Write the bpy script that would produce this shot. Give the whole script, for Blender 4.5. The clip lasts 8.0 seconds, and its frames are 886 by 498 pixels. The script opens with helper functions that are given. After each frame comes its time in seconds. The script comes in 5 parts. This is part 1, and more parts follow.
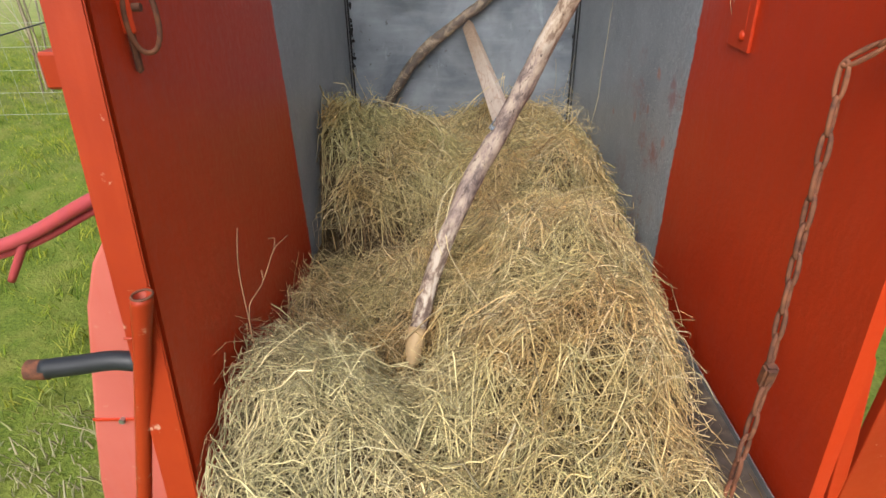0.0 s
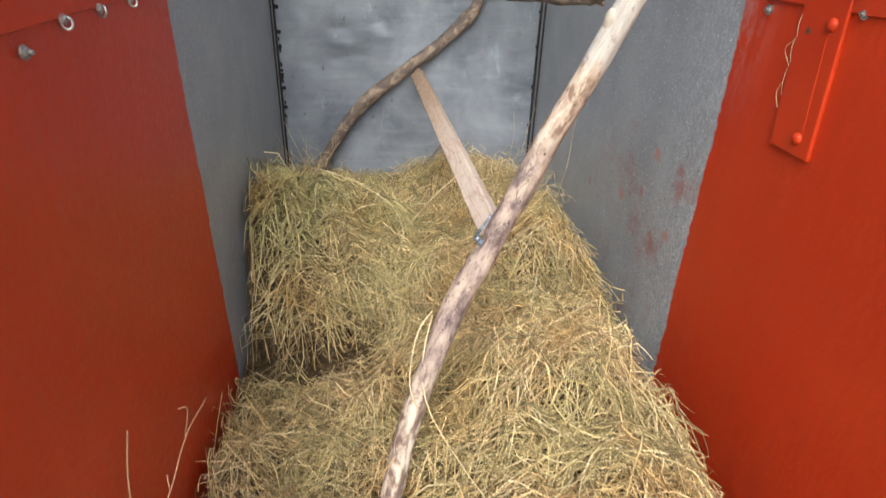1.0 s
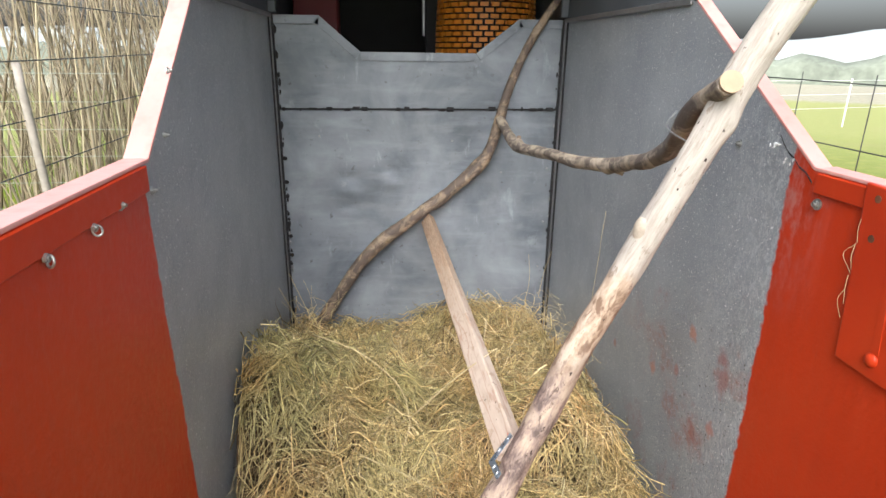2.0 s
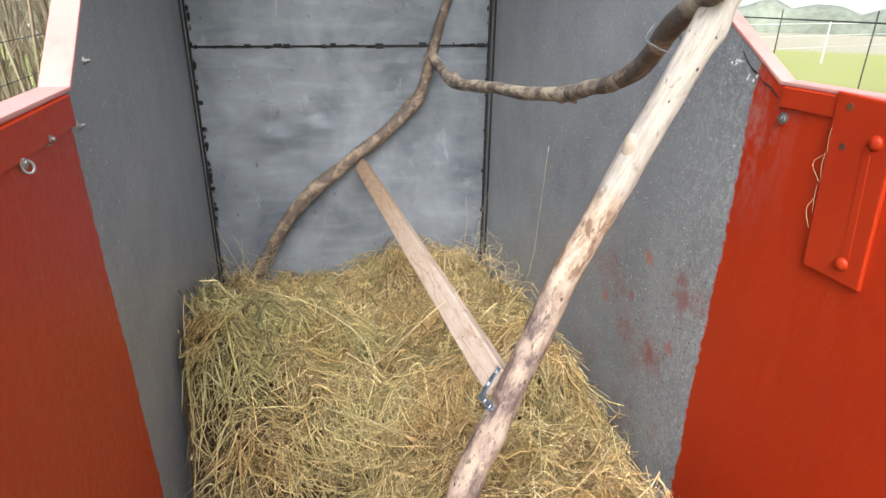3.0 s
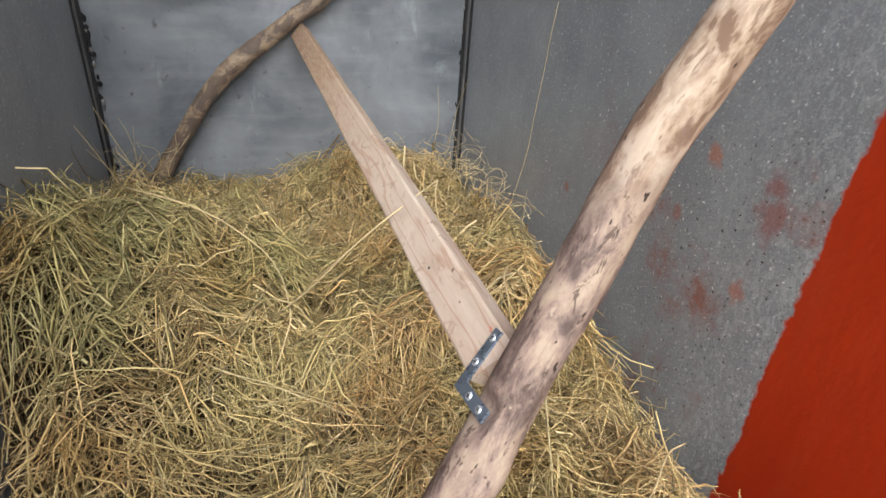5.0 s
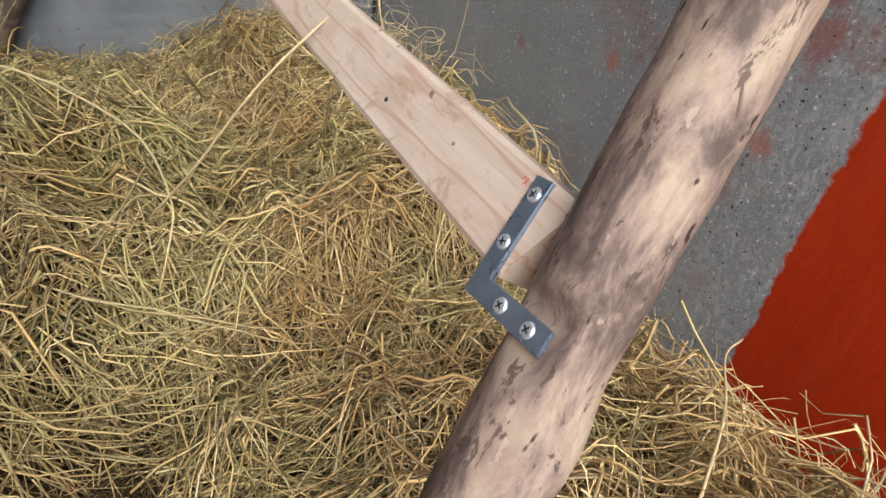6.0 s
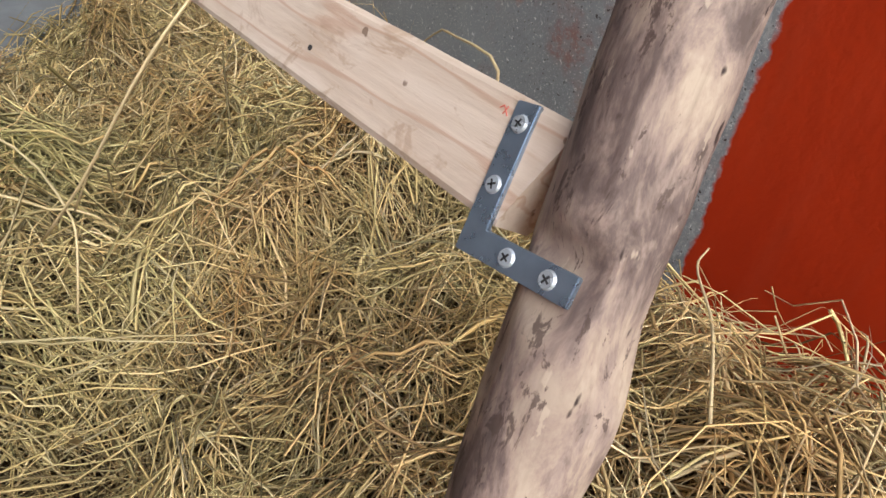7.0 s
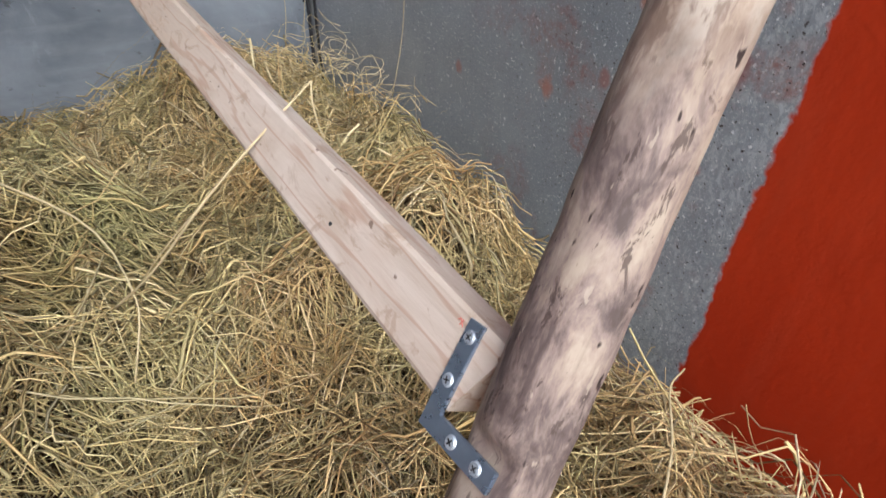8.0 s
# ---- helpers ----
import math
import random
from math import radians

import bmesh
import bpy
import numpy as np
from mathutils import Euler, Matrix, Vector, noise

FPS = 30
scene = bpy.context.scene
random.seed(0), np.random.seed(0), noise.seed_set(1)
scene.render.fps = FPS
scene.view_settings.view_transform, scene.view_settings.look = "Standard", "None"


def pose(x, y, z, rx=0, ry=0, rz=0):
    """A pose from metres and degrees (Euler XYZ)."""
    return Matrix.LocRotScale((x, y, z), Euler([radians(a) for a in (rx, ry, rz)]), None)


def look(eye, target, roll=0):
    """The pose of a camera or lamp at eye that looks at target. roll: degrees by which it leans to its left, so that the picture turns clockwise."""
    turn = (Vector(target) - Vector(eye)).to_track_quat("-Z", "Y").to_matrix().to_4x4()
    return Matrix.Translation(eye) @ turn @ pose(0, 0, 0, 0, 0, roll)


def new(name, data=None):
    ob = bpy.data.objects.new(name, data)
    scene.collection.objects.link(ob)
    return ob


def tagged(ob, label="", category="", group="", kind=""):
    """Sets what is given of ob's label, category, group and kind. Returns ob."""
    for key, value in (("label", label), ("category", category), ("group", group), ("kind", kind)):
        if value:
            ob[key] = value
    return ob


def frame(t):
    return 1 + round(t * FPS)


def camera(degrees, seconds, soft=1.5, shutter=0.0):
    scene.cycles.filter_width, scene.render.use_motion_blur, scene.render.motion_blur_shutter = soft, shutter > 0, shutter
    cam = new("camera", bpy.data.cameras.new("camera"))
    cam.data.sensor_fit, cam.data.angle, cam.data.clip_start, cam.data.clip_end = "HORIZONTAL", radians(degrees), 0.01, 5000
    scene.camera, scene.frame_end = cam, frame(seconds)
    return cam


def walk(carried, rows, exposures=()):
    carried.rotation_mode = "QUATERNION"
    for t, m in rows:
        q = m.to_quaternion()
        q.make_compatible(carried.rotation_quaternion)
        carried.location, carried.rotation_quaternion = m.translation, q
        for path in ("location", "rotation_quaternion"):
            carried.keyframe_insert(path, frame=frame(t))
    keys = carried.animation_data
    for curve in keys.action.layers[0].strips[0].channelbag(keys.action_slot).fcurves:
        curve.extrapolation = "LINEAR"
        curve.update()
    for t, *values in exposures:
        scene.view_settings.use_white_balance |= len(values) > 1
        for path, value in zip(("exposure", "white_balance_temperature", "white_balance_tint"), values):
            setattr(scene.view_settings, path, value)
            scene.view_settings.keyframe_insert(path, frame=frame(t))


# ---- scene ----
cam = camera(73.5, 8.0, shutter=0.12)
PATH = [
    (0, (-0.134, -3.182, 1.586), (-0.124, -1.443, 0.598), -0.8),
    (0.3, (-0.125, -3.126, 1.527), (0.015, -1.381, 0.558), 2.3),
    (0.5, (-0.149, -3.023, 1.523), (0.102, -1.321, 0.503), 3.7),
    (0.6, (-0.173, -2.974, 1.529), (0.095, -1.263, 0.527), 3.3),
    (0.8, (-0.214, -2.829, 1.572), (0.072, -1.095, 0.615), 2.9),
    (1, (-0.22, -2.72, 1.645), (0.033, -0.974, 0.703), 2.0),
    (1.2, (-0.229, -2.66, 1.694), (0.012, -0.873, 0.826), 0.9),
    (1.5, (-0.206, -2.587, 1.751), (-0.005, -0.753, 0.978), 0.2),
    (1.7, (-0.173, -2.544, 1.783), (0.005, -0.651, 1.162), 0.7),
    (2.8, (-0.272, -2.433, 1.728), (0.179, -0.629, 0.99), 1.0),
    (3, (-0.292, -2.427, 1.717), (0.207, -0.652, 0.944), 0.8),
    (3.5, (-0.314, -2.397, 1.696), (0.346, -0.706, 0.856), 0.9),
    (4, (-0.298, -2.351, 1.645), (0.391, -0.704, 0.742), 1.1),
    (4.2, (-0.273, -2.32, 1.639), (0.398, -0.689, 0.695), 1.3),
    (5.3, (-0.12, -1.888, 1.353), (0.438, -0.287, 0.293), 5.1),
    (5.5, (-0.112, -1.856, 1.305), (0.453, -0.338, 0.132), 4.1),
    (6, (-0.116, -1.796, 1.268), (0.668, -0.432, 0.032), 6.3),
    (6.5, (-0.119, -1.773, 1.242), (0.782, -0.553, -0.062), 4.6),
    (7, (-0.121, -1.755, 1.238), (0.837, -0.599, -0.083), 2.2),
    (7.5, (-0.116, -1.751, 1.245), (0.889, -0.618, -0.061), 2.0),
    (8, (-0.096, -1.779, 1.356), (0.767, -0.496, 0.088), 2.1),
]
walk(cam, [(t, look(e, g, r)) for t, e, g, r in PATH],
     exposures=[(0, 0.33, 6200, 10), (0.8, 0.62, 6200, 10), (1.7, 0.82, 6200, 10), (4.2, 0.74, 6250, 10), (5.5, 0.32, 6300, 10), (6.5, 0.32, 6350, 10), (8, 0.38, 5750, 10)])


# ---------------------------------------------------------------- light
world = bpy.data.worlds.new("sky")
scene.world = world
world.use_nodes = True
wn = world.node_tree
wn.nodes.clear()
w_out = wn.nodes.new("ShaderNodeOutputWorld")
w_bg = wn.nodes.new("ShaderNodeBackground")
w_sky = wn.nodes.new("ShaderNodeTexSky")
w_sky.sky_type = "NISHITA"
w_sky.sun_disc = False
w_sky.sun_elevation = radians(46)
w_sky.sun_rotation = radians(194)
w_sky.air_density = 1.0
w_sky.dust_density = 6.0
w_sky.ozone_density = 0.6
w_hue = wn.nodes.new("ShaderNodeHueSaturation")
w_hue.inputs["Saturation"].default_value = 0.55
wn.links.new(w_sky.outputs[0], w_hue.inputs["Color"])
wn.links.new(w_hue.outputs[0], w_bg.inputs[0])
w_bg.inputs[1].default_value = 0.145
wn.links.new(w_bg.outputs[0], w_out.inputs[0])

sun_data = bpy.data.lights.new("sun", "SUN")
sun_data.energy = 1.75
sun_data.angle = radians(50)
sun_data.color = (1.0, 0.97, 0.93)
sun = new("sun", sun_data)
sun.matrix_world = look((-1.35, -5.5, 5.8), (0, 0, 0))


# ---------------------------------------------------------------- material helpers
def material(name):
    m = bpy.data.materials.new(name)
    m.use_nodes = True
    nt = m.node_tree
    nt.nodes.clear()
    out = nt.nodes.new("ShaderNodeOutputMaterial")
    b = nt.nodes.new("ShaderNodeBsdfPrincipled")
    nt.links.new(b.outputs[0], out.inputs[0])
    return m, nt, b


def rgba(c):
    return (c[0], c[1], c[2], 1.0)


def put(nt, socket, value):
    if isinstance(value, bpy.types.NodeSocket):
        nt.links.new(value, socket)
    elif isinstance(value, (tuple, list)) and socket.type == "RGBA":
        socket.default_value = rgba(value)
    else:
        socket.default_value = value


def coords(nt, scale=(1, 1, 1), kind="Object"):
    c = nt.nodes.new("ShaderNodeTexCoord")
    m = nt.nodes.new("ShaderNodeMapping")
    m.inputs["Scale"].default_value = scale
    nt.links.new(c.outputs[kind], m.inputs[0])
    return m.outputs[0]


def attr_coords(nt, name, scale=(1, 1, 1)):
    c = nt.nodes.new("ShaderNodeAttribute")
    c.attribute_name = name
    m = nt.nodes.new("ShaderNodeMapping")
    m.inputs["Scale"].default_value = scale
    nt.links.new(c.outputs["Vector"], m.inputs[0])
    return m.outputs[0]


def noise_tex(nt, vec, scale, detail=4.0, rough=0.55, distort=0.0):
    n = nt.nodes.new("ShaderNodeTexNoise")
    n.inputs["Scale"].default_value = scale
    n.inputs["Detail"].default_value = detail
    n.inputs["Roughness"].default_value = rough
    n.inputs["Distortion"].default_value = distort
    nt.links.new(vec, n.inputs["Vector"])
    return n.outputs["Fac"]


def span(nt, value, lo, hi, out_lo=0.0, out_hi=1.0):
    n = nt.nodes.new("ShaderNodeMapRange")
    n.inputs["From Min"].default_value = lo
    n.inputs["From Max"].default_value = hi
    n.inputs["To Min"].default_value = out_lo
    n.inputs["To Max"].default_value = out_hi
    nt.links.new(value, n.inputs["Value"])
    return n.outputs[0]


def calc(nt, op, a, b=0.0):
    n = nt.nodes.new("ShaderNodeMath")
    n.operation = op
    put(nt, n.inputs[0], a)
    put(nt, n.inputs[1], b)
    return n.outputs[0]


def blend(nt, fac, a, b):
    n = nt.nodes.new("ShaderNodeMix")
    n.data_type = "RGBA"
    put(nt, n.inputs[0], fac)
    put(nt, n.inputs[6], a)
    put(nt, n.inputs[7], b)
    return n.outputs[2]


def bump(nt, b, height, strength=0.3, distance=0.002):
    n = nt.nodes.new("ShaderNodeBump")
    n.inputs["Strength"].default_value = strength
    n.inputs["Distance"].default_value = distance
    nt.links.new(height, n.inputs["Height"])
    nt.links.new(n.outputs[0], b.inputs["Normal"])


def simple(name, colour, rough=0.6, metal=0.0, vary=0.25, scale=30.0, relief=0.2, dist=0.001, second=None):
    """A worn plain surface: two scales of mottling, fine relief."""
    m, nt, b = material(name)
    v = coords(nt)
    fine = noise_tex(nt, v, scale, 5)
    wide = noise_tex(nt, v, scale * 0.12, 3)
    dark = tuple(c * (1 - vary) for c in colour)
    light = second or tuple(min(1, c * (1 + vary)) for c in colour)
    f = calc(nt, "ADD", calc(nt, "MULTIPLY", fine, 0.5), calc(nt, "MULTIPLY", wide, 0.5))
    put(nt, b.inputs["Base Color"], blend(nt, span(nt, f, 0.32, 0.68), dark, light))
    put(nt, b.inputs["Roughness"], span(nt, fine, 0.3, 0.7, rough - 0.08, rough + 0.1))
    b.inputs["Metallic"].default_value = metal
    bump(nt, b, fine, relief, dist)
    return m


# paint colours
RED = (0.505, 0.042, 0.0085)
RED_DEEP = (0.42, 0.031, 0.007)


def red_paint(name="red_paint", colour=RED, deep=RED_DEEP, chips=0.0):
    m, nt, b = material(name)
    v = coords(nt)
    wide = noise_tex(nt, v, 2.2, 3)
    fine = noise_tex(nt, v, 60, 6, 0.6)
    streak = noise_tex(nt, coords(nt, (14, 14, 1.2)), 2.0, 4)
    col = blend(nt, span(nt, wide, 0.3, 0.7), deep, colour)
    col = blend(nt, span(nt, streak, 0.50, 0.75, 0, 0.22), col, (0.52, 0.075, 0.02))
    if chips:
        spots = noise_tex(nt, v, 26, 5, 0.62)
        col = blend(nt, span(nt, spots, 0.66, 0.70, 0, chips), col, (0.60, 0.36, 0.25))
    put(nt, b.inputs["Base Color"], col)
    put(nt, b.inputs["Roughness"], span(nt, fine, 0.3, 0.7, 0.36, 0.5))
    b.inputs["Specular IOR Level"].default_value = 0.28
    bump(nt, b, calc(nt, "ADD", fine, calc(nt, "MULTIPLY", wide, 4.0)), 0.45, 0.0014)
    return m


def side_wall_paint(name, edge, lean, rust):
    """Red paint up to a brushed edge, grey paint beyond it, on one sheet of steel."""
    m, nt, b = material(name)
    v = coords(nt)
    sep = nt.nodes.new("ShaderNodeSeparateXYZ")
    nt.links.new(v, sep.inputs[0])
    wob = noise_tex(nt, v, 5, 2)
    rag = noise_tex(nt, v, 45, 4)
    # where the paint changes along the wall
    e = calc(nt, "ADD", sep.outputs[1], calc(nt, "MULTIPLY", sep.outputs[2], lean))
    e = calc(nt, "ADD", e, calc(nt, "MULTIPLY", calc(nt, "SUBTRACT", wob, 0.5), 0.03))
    e = calc(nt, "ADD", e, calc(nt, "MULTIPLY", calc(nt, "SUBTRACT", rag, 0.5), 0.022))
    mask = span(nt, e, edge - 0.003, edge + 0.003)
    wide = noise_tex(nt, v, 2.0, 3)
    fine = noise_tex(nt, v, 70, 6, 0.62)
    cloud = noise_tex(nt, v, 6, 5)
    streak = noise_tex(nt, coords(nt, (16, 16, 1.4)), 1.6, 5)
    red = blend(nt, span(nt, wide, 0.3, 0.7), RED_DEEP, RED)
    red = blend(nt, span(nt, streak, 0.52, 0.8, 0, 0.2), red, (0.52, 0.08, 0.035))
    grey = blend(nt, span(nt, cloud, 0.3, 0.72), (0.212, 0.234, 0.260), (0.305, 0.332, 0.355))
    grey = blend(nt, span(nt, streak, 0.5, 0.8, 0, 0.22), grey, (0.31, 0.33, 0.345))
    # pale specks, partly glints of the gloss put into the colour
    speck = noise_tex(nt, v, 260, 3, 0.7)
    grey = blend(nt, span(nt, speck, 0.565, 0.63, 0, 0.7), grey, (0.46, 0.49, 0.51))
    speck = noise_tex(nt, v, 75, 4, 0.75)
    grey = blend(nt, span(nt, speck, 0.62, 0.68, 0, 0.7), grey, (0.52, 0.55, 0.57))
    grey = blend(nt, span(nt, noise_tex(nt, v, 210, 2), 0.70, 0.73, 0, 0.9), grey, (0.02, 0.02, 0.022))
    grey = blend(nt, span(nt, noise_tex(nt, v, 150, 2, 0.6), 0.665, 0.69, 0, 0.9), grey, (0.72, 0.74, 0.75))
    if rust:
        # red rubbed thin where the grey was brushed over it
        scuff = calc(nt, "MULTIPLY", span(nt, e, edge - 0.13, edge, 0, 0.6), span(nt, sep.outputs[2], 1.28, 1.50))
        red = blend(nt, calc(nt, "MULTIPLY", scuff, span(nt, noise_tex(nt, coords(nt, (1, 1, 0.5)), 30, 5, 0.7), 0.42, 0.62)), red, (0.46, 0.27, 0.25))
        # whitish glossy sheen beside the red, painted into the grey
        sheen = calc(nt, "MULTIPLY", span(nt, e, edge + 0.30, edge, 0, 0.5), span(nt, noise_tex(nt, coords(nt, (1, 1, 0.6)), 95, 5, 0.78, 0.6), 0.48, 0.60))
        grey = blend(nt, sheen, grey, (0.56, 0.59, 0.62))
        # single rust blooms
        for sy, sz, sr, sc in ((-1.240, 1.120, 0.020, (0.50, 0.14, 0.03)), (-1.065, 0.930, 0.018, (0.46, 0.12, 0.035)), (-1.369, 0.934, 0.020, (0.42, 0.10, 0.035)),
                               (-1.385, 1.075, 0.040, (0.27, 0.06, 0.045)), (-1.372, 1.12, 0.022, (0.26, 0.06, 0.05)), (-0.80, 0.87, 0.014, (0.34, 0.09, 0.04)), (-1.19, 0.99, 0.016, (0.30, 0.07, 0.035)), (-1.30, 0.87, 0.03, (0.24, 0.06, 0.04))):
            dy = calc(nt, "SUBTRACT", sep.outputs[1], sy)
            dz = calc(nt, "MULTIPLY", calc(nt, "SUBTRACT", sep.outputs[2], sz), 0.8)
            rr = calc(nt, "SQRT", calc(nt, "ADD", calc(nt, "MULTIPLY", dy, dy), calc(nt, "MULTIPLY", dz, dz)))
            rr = calc(nt, "ADD", rr, calc(nt, "MULTIPLY", calc(nt, "SUBTRACT", rag, 0.5), sr * 1.8))
            grey = blend(nt, span(nt, rr, sr, sr * 0.4, 0, 0.55), grey, sc)
        # rust bleeding through the thin grey coat beside the red
        near = span(nt, sep.outputs[1], -0.75, -1.25)
        low = span(nt, sep.outputs[2], 1.32, 1.12)
        patch = span(nt, noise_tex(nt, v, 7.5, 3), 0.54, 0.64)
        grain = span(nt, noise_tex(nt, v, 55, 4, 0.7), 0.45, 0.6, 0.25, 1.0)
        f = calc(nt, "MULTIPLY", calc(nt, "MULTIPLY", near, low), calc(nt, "MULTIPLY", patch, grain))
        grey = blend(nt, calc(nt, "MULTIPLY", f, 0.62), grey, (0.26, 0.060, 0.028))
        pits = span(nt, noise_tex(nt, v, 130, 2), 0.655, 0.69)
        grey = blend(nt, calc(nt, "MULTIPLY", pits, calc(nt, "MULTIPLY", near, low)), grey, (0.03, 0.02, 0.018))
    put(nt, b.inputs["Base Color"], blend(nt, mask, red, grey))
    put(nt, b.inputs["Roughness"], span(nt, fine, 0.3, 0.7, 0.28, 0.44))
    put(nt, b.inputs["Specular IOR Level"], span(nt, mask, 0.0, 1.0, 0.26, 0.55))
    h = calc(nt, "ADD", calc(nt, "MULTIPLY", fine, 1.2), calc(nt, "MULTIPLY", wide, 5.0))
    h = calc(nt, "ADD", h, calc(nt, "MULTIPLY", noise_tex(nt, coords(nt, (1, 1, 0.5)), 28, 3), 2.2))
    h = calc(nt, "ADD", h, calc(nt, "MULTIPLY", mask, -0.35))
    h = calc(nt, "ADD", h, calc(nt, "MULTIPLY", calc(nt, "MULTIPLY", noise_tex(nt, v, 190, 3, 0.7), mask), 1.1))
    bump(nt, b, h, 0.6, 0.0013)
    return m


def panel_paint(name, dark, light, gloss=0.36):
    """Silver-grey brushed paint on beaten sheet."""
    m, nt, b = material(name)
    v = coords(nt)
    cloud = noise_tex(nt, v, 3.2, 5, 0.6, 0.4)
    streak = noise_tex(nt, coords(nt, (3, 3, 14)), 1.6, 4)
    fine = noise_tex(nt, v, 90, 5, 0.6)
    col = blend(nt, span(nt, cloud, 0.3, 0.7), dark, light)
    col = blend(nt, span(nt, streak, 0.5, 0.8, 0, 0.35), col, tuple(min(1, c * 1.35) for c in light))
    scrape = noise_tex(nt, coords(nt, (1, 1, 0.45)), 11, 6, 0.72, 0.4)
    col = blend(nt, span(nt, scrape, 0.60, 0.70, 0, 0.4), col, tuple(min(1, c * 1.5) for c in light))
    col = blend(nt, span(nt, noise_tex(nt, v, 7.5, 6, 0.7), 0.62, 0.72, 0, 0.35), col, (0.085, 0.088, 0.092))
    worn = span(nt, noise_tex(nt, v, 30, 5, 0.65), 0.64, 0.70, 0, 0.6)
    col = blend(nt, worn, col, (0.10, 0.10, 0.10))
    put(nt, b.inputs["Base Color"], col)
    b.inputs["Metallic"].default_value = 0.25
    put(nt, b.inputs["Roughness"], span(nt, cloud, 0.3, 0.7, gloss, gloss + 0.16))
    bump(nt, b, calc(nt, "ADD", fine, calc(nt, "MULTIPLY", noise_tex(nt, v, 4.0, 2), 10.0)), 0.3, 0.002)
    return m


def ramp_of(nt, fac, stops):
    ramp = nt.nodes.new("ShaderNodeValToRGB")
    el = ramp.color_ramp.elements
    el[0].position, el[0].color = stops[0][0], rgba(stops[0][1])
    el[1].position, el[1].color = stops[-1][0], rgba(stops[-1][1])
    for p, c in stops[1:-1]:
        e = el.new(p)
        e.color = rgba(c)
    nt.links.new(fac, ramp.inputs[0])
    return ramp.outputs[0]


def near_point(nt, v, centre, radius):
    n = nt.nodes.new("ShaderNodeVectorMath")
    n.operation = "DISTANCE"
    nt.links.new(v, n.inputs[0])
    n.inputs[1].default_value = centre
    return span(nt, n.outputs["Value"], radius, radius * 0.45)


def hay_material(name, bright, brown):
    m, nt, b = material(name)
    g = nt.nodes.new("ShaderNodeNewGeometry")
    r = g.outputs["Random Per Island"]
    col = ramp_of(nt, r, [(0.0, (0.204, 0.116, 0.051)), (0.10, (0.388, 0.243, 0.102)), (0.25, (0.592, 0.409, 0.177)), (0.45, (0.714, 0.525, 0.251)),
                          (0.60, (0.673, 0.536, 0.260)), (0.70, (0.551, 0.486, 0.223)), (0.82, (0.836, 0.662, 0.353)), (1.0, (0.898, 0.769, 0.502))])
    v = coords(nt)
    patch = noise_tex(nt, v, 5.0, 3)
    col = blend(nt, span(nt, patch, 0.44, 0.58, 0.08, 0.42), col, (0.50, 0.49, 0.21))
    col = blend(nt, calc(nt, "MULTIPLY", near_point(nt, v, (-0.35, -0.85, 0.90), 0.50), span(nt, patch, 0.35, 0.60, 0.25, 0.75)), col, (0.38, 0.39, 0.165))
    col = blend(nt, span(nt, noise_tex(nt, v, 4.4, 2, 0.5), 0.55, 0.68, 0, 0.5), col, (0.44, 0.25, 0.07))
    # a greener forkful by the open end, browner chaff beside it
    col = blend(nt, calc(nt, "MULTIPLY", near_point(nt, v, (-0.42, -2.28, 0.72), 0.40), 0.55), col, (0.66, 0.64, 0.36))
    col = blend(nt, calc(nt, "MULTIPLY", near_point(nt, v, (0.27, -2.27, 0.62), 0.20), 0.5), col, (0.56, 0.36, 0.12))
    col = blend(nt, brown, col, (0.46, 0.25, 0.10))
    hue = nt.nodes.new("ShaderNodeHueSaturation")
    hue.inputs["Saturation"].default_value = 0.98
    # some stalks are much duller than their neighbours
    wn2 = nt.nodes.new("ShaderNodeTexWhiteNoise")
    wn2.noise_dimensions = "1D"
    nt.links.new(r, wn2.inputs["W"])
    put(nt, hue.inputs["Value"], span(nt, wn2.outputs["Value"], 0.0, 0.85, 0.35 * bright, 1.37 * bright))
    nt.links.new(col, hue.inputs["Color"])
    put(nt, b.inputs["Base Color"], hue.outputs[0])
    b.inputs["Roughness"].default_value = 0.5
    b.inputs["Specular IOR Level"].default_value = 0.35
    bump(nt, b, noise_tex(nt, v, 300, 2), 0.3, 0.0006)
    return m


